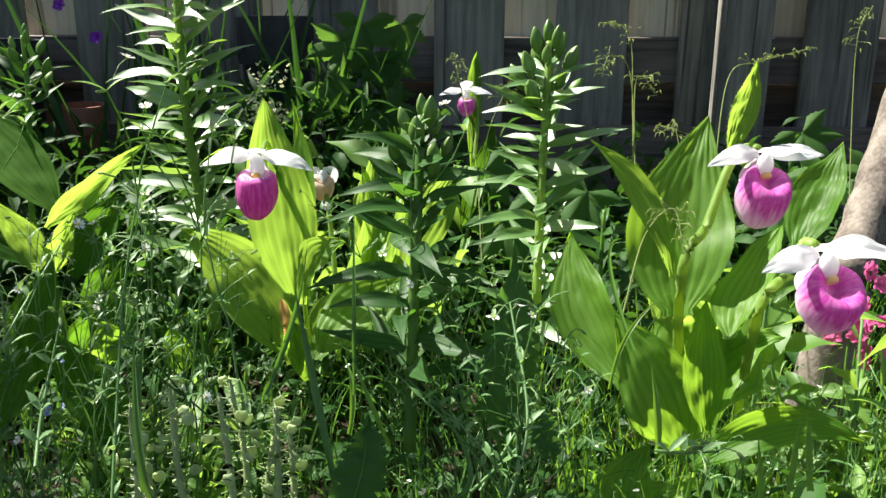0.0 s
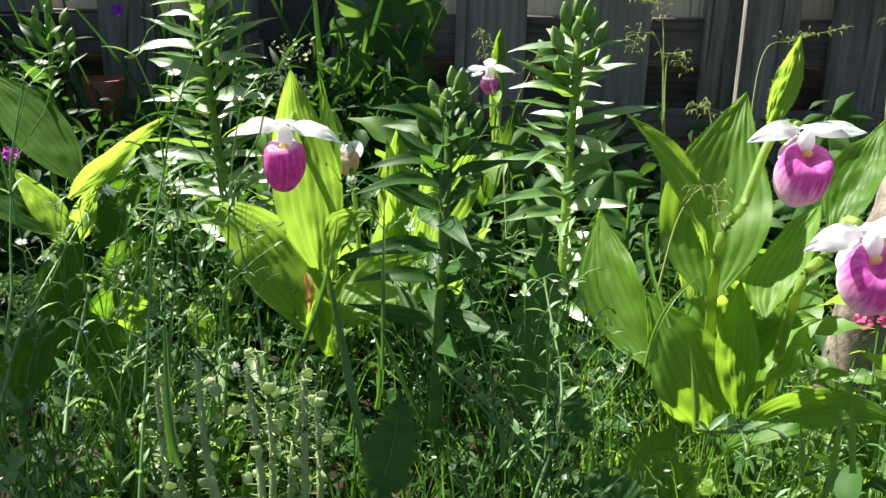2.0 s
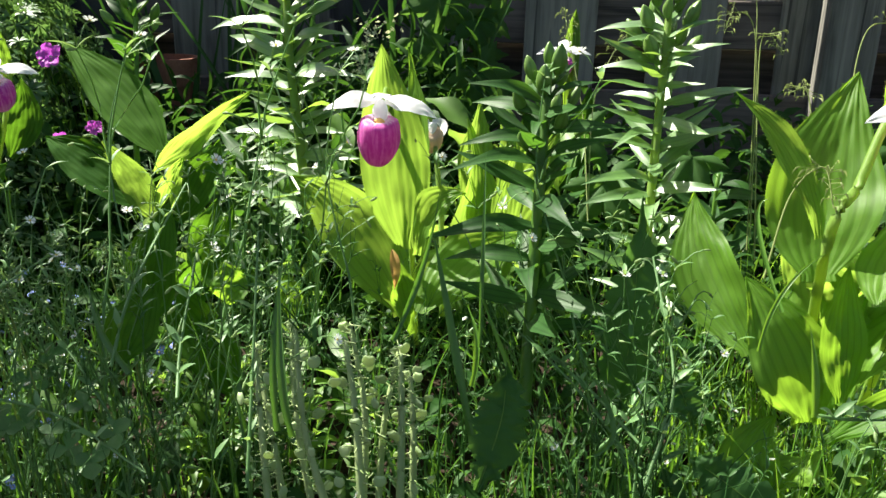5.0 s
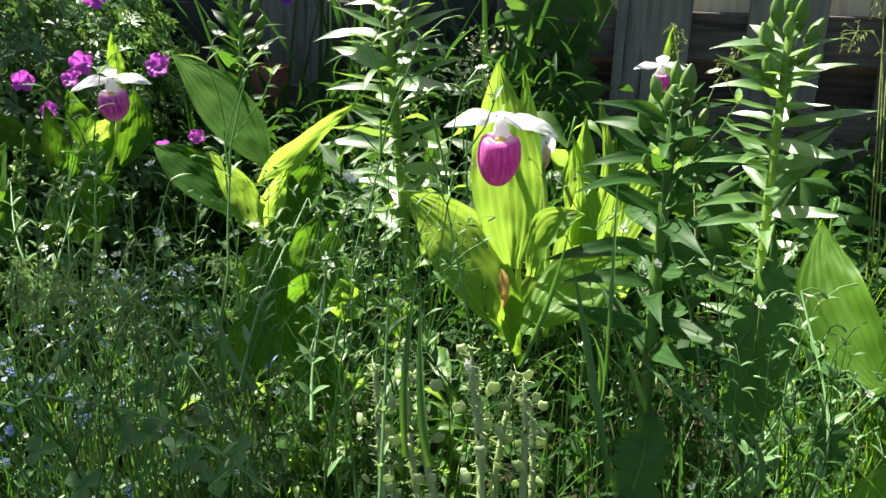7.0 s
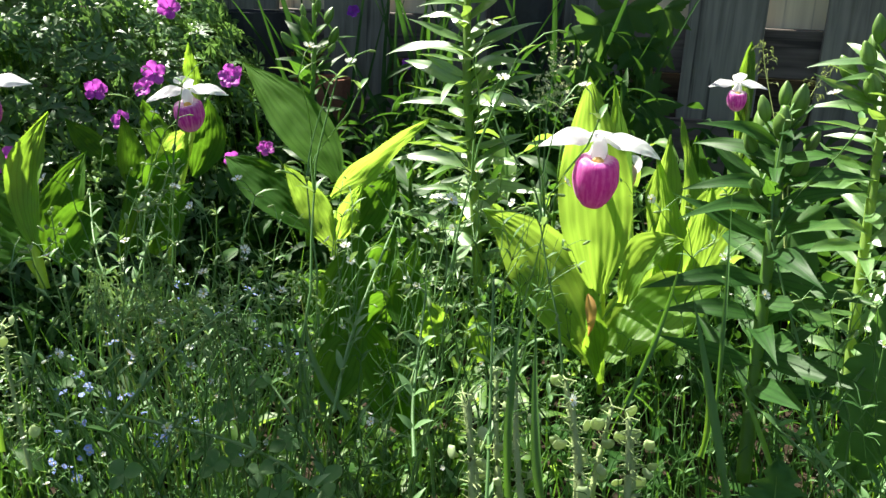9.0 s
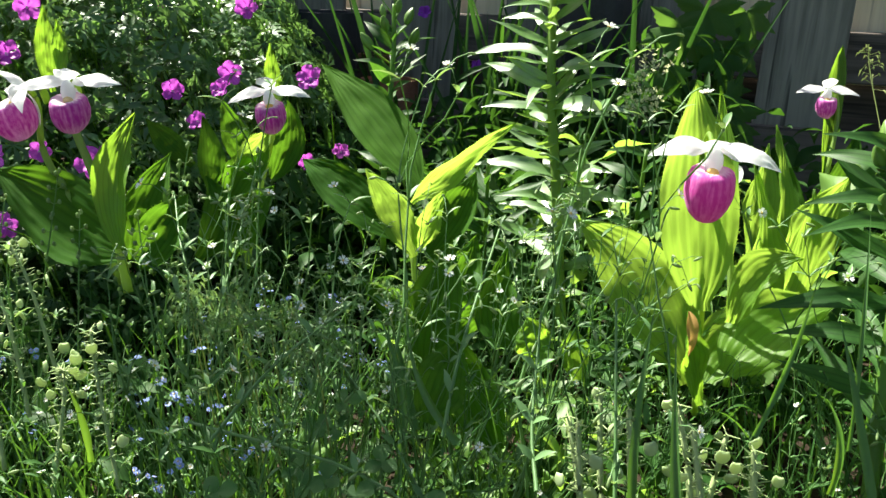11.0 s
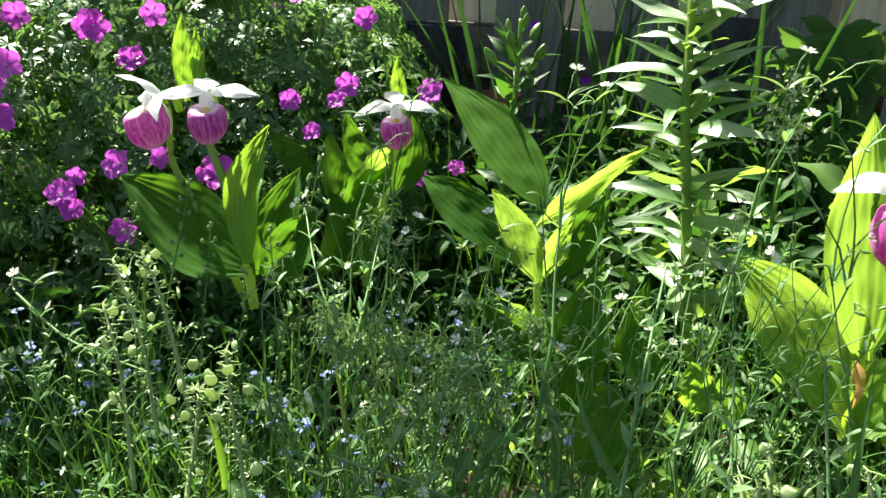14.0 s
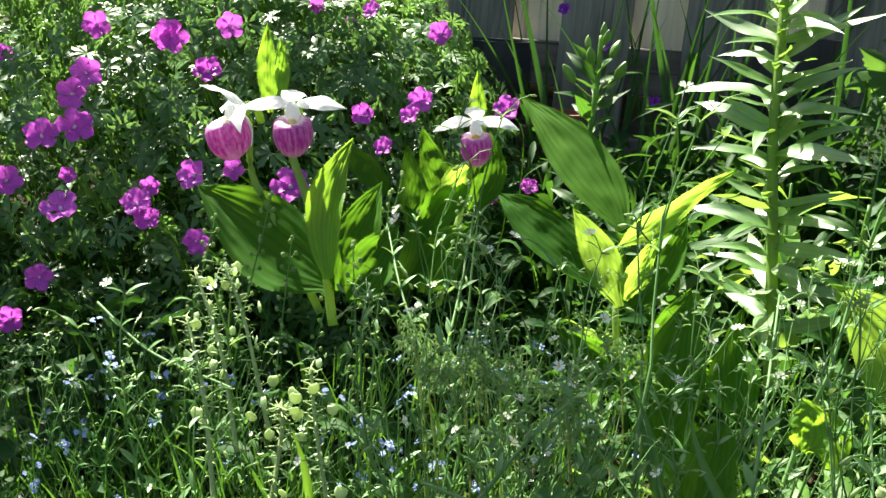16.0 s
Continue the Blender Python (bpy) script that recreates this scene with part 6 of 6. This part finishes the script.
# grasses in seed
def seed_grass(points, label, n=26, spread=0.012, size=0.0042, mat="seedhead", from_=0.6):
    base = Vector(points[0])
    ob = thing("seed_grass", base, label, "grass", "grasses in seed")
    cp = curve_points([Vector(q) - base for q in points], 14)
    part("stem", Heap().add(tube(cp, [0.0007 * (1.1 - 0.5 * i / len(cp)) for i in range(len(cp))], 4, False)).mesh(M["seedhead"]), ob)
    h = Heap()
    for i in range(n):
        a = cp[int((len(cp) - 1) * (from_ + (1 - from_) * i / n))]
        o = Vector((random.gauss(0, 1), random.gauss(0, 1), rnd(-.3, .8))).normalized() * spread * rnd(0.4, 1.2) * (1.1 - 0.6 * i / n)
        h.add(tube([a, a + o], 0.0002, 3, False))
        h.add(blade(a + o, a + o * 1.2 + Vector((0, 0, -.0005)), a + o * 1.4 + Vector((0, 0, -size)), size * 0.4, (0, -1, .3), 4, 2, 0.4, 0.3, 0.4))
    part("panicle", h.mesh(M[mat]), ob, "loose pale seed panicle")


for pts in ([Vector((0.194, 0.812, 0.276)), Vector((0.196, 0.873, 0.440)), Vector((0.194, 0.907, 0.518)), Vector((0.163, 0.911, 0.529))], [Vector((0.191, 0.797, 0.293)), Vector((0.193, 0.872, 0.469)), Vector((0.171, 0.880, 0.497)), Vector((0.162, 0.874, 0.477))], [Vector((0.190, 0.771, 0.279)), Vector((0.191, 0.845, 0.450)), Vector((0.198, 0.854, 0.479)), Vector((0.213, 0.848, 0.460))],
            [Vector((0.256, 0.782, 0.383)), Vector((0.278, 0.833, 0.479)), Vector((0.316, 0.858, 0.493)), Vector((0.374, 0.872, 0.506))], [Vector((0.230, 0.720, 0.351)), Vector((0.217, 0.748, 0.407)), Vector((0.212, 0.768, 0.439)), Vector((0.199, 0.767, 0.437))], [Vector((0.432, 0.850, 0.263)), Vector((0.447, 0.923, 0.433)), Vector((0.454, 0.949, 0.516)), Vector((0.470, 0.958, 0.545))],
            [Vector((0.041, 0.845, 0.289)), Vector((0.036, 0.928, 0.382)), Vector((0.018, 0.984, 0.465)), Vector((0.013, 0.992, 0.493))], [Vector((0.041, 0.845, 0.289)), Vector((0.048, 0.944, 0.391)), Vector((0.070, 0.988, 0.444)), Vector((0.090, 1.000, 0.470))], [Vector((0.117, 0.513, 0.357)), Vector((0.134, 0.538, 0.404)), Vector((0.153, 0.543, 0.422)), Vector((0.157, 0.526, 0.400))]):
    seed_grass(pts, "thin stem of grass with a loose pale seedhead")
for at in (Vector((-0.467, 0.544, 0.322)), Vector((-0.487, 0.560, 0.325)), Vector((-0.444, 0.540, 0.316)), Vector((-0.422, 0.526, 0.318)), Vector((-0.432, 0.510, 0.339)), Vector((-0.421, 0.535, 0.343)), Vector((-0.441, 0.484, 0.332)), Vector((-0.360, 0.480, 0.335)), Vector((-0.468, 0.525, 0.329)), Vector((-0.426, 0.514, 0.324)), Vector((-0.417, 0.557, 0.318)), Vector((-0.355, 0.606, 0.322))):
    g = Vector((at.x + 0.02, at.y + 0.02, land(at.x, at.y)))
    seed_grass([g, (g + at) / 2 + Vector((0.0, 0, 0.04)), at, at + Vector((rnd(-.03, .03), -.01, -.012))], "grass with a dense grey-green flowering head", 60, 0.011, 0.0045, "weed", 0.62)

# cream flower sprays beside the tall lily
def spray(points, n, label):
    base = Vector(points[0])
    ob = thing("bedstraw", base, label, "wildflower", "cream flower sprays")
    cp = curve_points([Vector(q) - base for q in points], 12)
    part("stem", Heap().add(tube(cp, 0.0009, 5, False)).mesh(M["weed"]), ob)
    tiny = petals(4, 0.0024, 0.0019, 0.35)
    spots_b = []
    for i in range(n):
        a = cp[int((len(cp) - 1) * rnd(0.55, 1))] + Vector((random.gauss(0, .011), random.gauss(0, .011), random.gauss(0, .008)))
        spots_b.append((0, Matrix.Translation(a) @ pose(0, 0, 0, rnd(-70, 70), rnd(-70, 70), rnd(0, 90)) @ Matrix.Scale(rnd(0.7, 1.5), 4)))
    part("blossom", strewn([tiny], spots_b, M["cream_petal"]), ob, "tiny cream blossoms", kind="stuff")


spray([Vector((-0.195, 0.903, 0.284)), Vector((-0.200, 0.914, 0.385)), Vector((-0.197, 0.927, 0.454)), Vector((-0.181, 0.926, 0.475))], 70, "cream bedstraw spray in the sun")
spray([Vector((-0.201, 0.946, 0.294)), Vector((-0.209, 0.950, 0.376)), Vector((-0.207, 0.956, 0.427)), Vector((-0.187, 0.960, 0.420))], 70, "cream bedstraw spray in the sun")
spray([Vector((-0.172, 0.926, 0.273)), Vector((-0.181, 0.939, 0.382)), Vector((-0.192, 0.929, 0.425)), Vector((-0.206, 0.924, 0.419))], 28, "cream bedstraw spray in the sun")

# pink flowers by the tree
for pts in ([Vector((0.375, 0.706, 0.202)), Vector((0.388, 0.728, 0.272)), Vector((0.391, 0.730, 0.316))], [Vector((0.365, 0.667, 0.211)), Vector((0.378, 0.691, 0.255)), Vector((0.386, 0.698, 0.276))], [Vector((0.379, 0.721, 0.183)), Vector((0.384, 0.737, 0.234)), Vector((0.391, 0.746, 0.265))], [Vector((0.386, 0.682, 0.192)), Vector((0.390, 0.694, 0.231)), Vector((0.392, 0.699, 0.248))]):
    base = Vector(pts[0])
    ob = thing("pink_flower", base, "rose-pink ruffled flower head on a green stem", "flower", "pink flowers by the tree")
    part("stem", Heap().add(tube(curve_points([q - base for q in pts], 6), 0.0012, 5)).mesh(M["stem"]), ob)
    pm = petals(6, 0.011, 0.010, 0.5).mesh(M["rose_petal"])
    for k in range(4):
        part("bloom", pm, ob, m=Matrix.Translation(pts[-1] - base + Vector((random.gauss(0, .011), random.gauss(0, .006), random.gauss(0, .012)))) @ pose(0, 0, 0, rnd(20, 100), rnd(-30, 30), rnd(0, 360)) @ Matrix.Scale(rnd(0.7, 1.1), 4))

# pots before the fence and a stepping stone
def pot(at, r, h, mat, label):
    ob = thing("flower_pot", at, label, "pot", "flower pots")
    lathe(ob, "body", [(0.001, 0), (r * 0.75, 0), (r * 0.95, h * 0.82), (r * 0.88, h * 0.82), (r * 0.85, h * 0.75)], mat)
    lathe(ob, "rim", [(r * 0.90, h * 0.80), (r * 1.06, h * 0.80), (r * 1.07, h), (r * 0.95, h), (r * 0.90, h * 0.80)], mat)
    lathe(ob, "soil", [(r * 0.88, h * 0.74), (r * 0.5, h * 0.76), (0.001, h * 0.75)], "soil")


def lathe(ob, name, prof, mat):
    v, f, t = [], [], []
    for i, (rr, z) in enumerate(prof):
        for k in range(28):
            w = 2 * math.pi * k / 28
            v.append(Vector((rr * math.cos(w), rr * math.sin(w), z)))
            t.append((k / 28, i / 6))
    for i in range(len(prof) - 1):
        for k in range(28):
            a, b = i * 28 + k, i * 28 + (k + 1) % 28
            f.append((a, b, b + 28, a + 28))
    part(name, mesh_of(v, f, M[mat], t, smooth=False), ob)


for at, r, top, mat, label in ((Vector((-0.303, 1.567, 0.487)), .065, 40, "plastic", "black plastic flower pot before the fence"), (Vector((-0.817, 1.571, 0.445)), .075, 40, "plastic", "black plastic flower pot before the fence"), (Vector((-0.676, 1.561, 0.330)), .05, 40, "terracotta", "terracotta flower pot before the fence")):
    g = land(at.x, at.y)
    pot((at.x, at.y, g), r, at.z - g + 0.03, mat, label)
def stone(at, sx, sy, turn):
    bm = bmesh.new()
    bmesh.ops.create_icosphere(bm, subdivisions=4, radius=1)
    for q in bm.verts:
        k = 1 + 0.10 * noise.noise(q.co * 1.7 + Vector((at[0] * 9, 0, 0)))
        z = max(-1, min(0.55, q.co.z)) * 0.03
        q.co = Vector((q.co.x * sx * k, q.co.y * sy * k, z + 0.004 * noise.noise(q.co * 4)))
    ob = new("stepping_stone", bm_mesh(bm, M["slate"]))
    for q in ob.data.polygons:
        q.use_smooth = True
    ob.matrix_basis = pose(*at, 0, 0, turn)
    tagged(ob, "flat dark grey stepping stone lying on the soil", "stone", "stepping stones")


for x, y, sx, sy, tn in ((-1.02, 0.66, .14, .10, 20), (-0.86, 0.50, .10, .08, -15), (-1.15, 0.45, .12, .1, 40)):
    stone((x, y, land(x, y) + 0.004), sx, sy, tn)
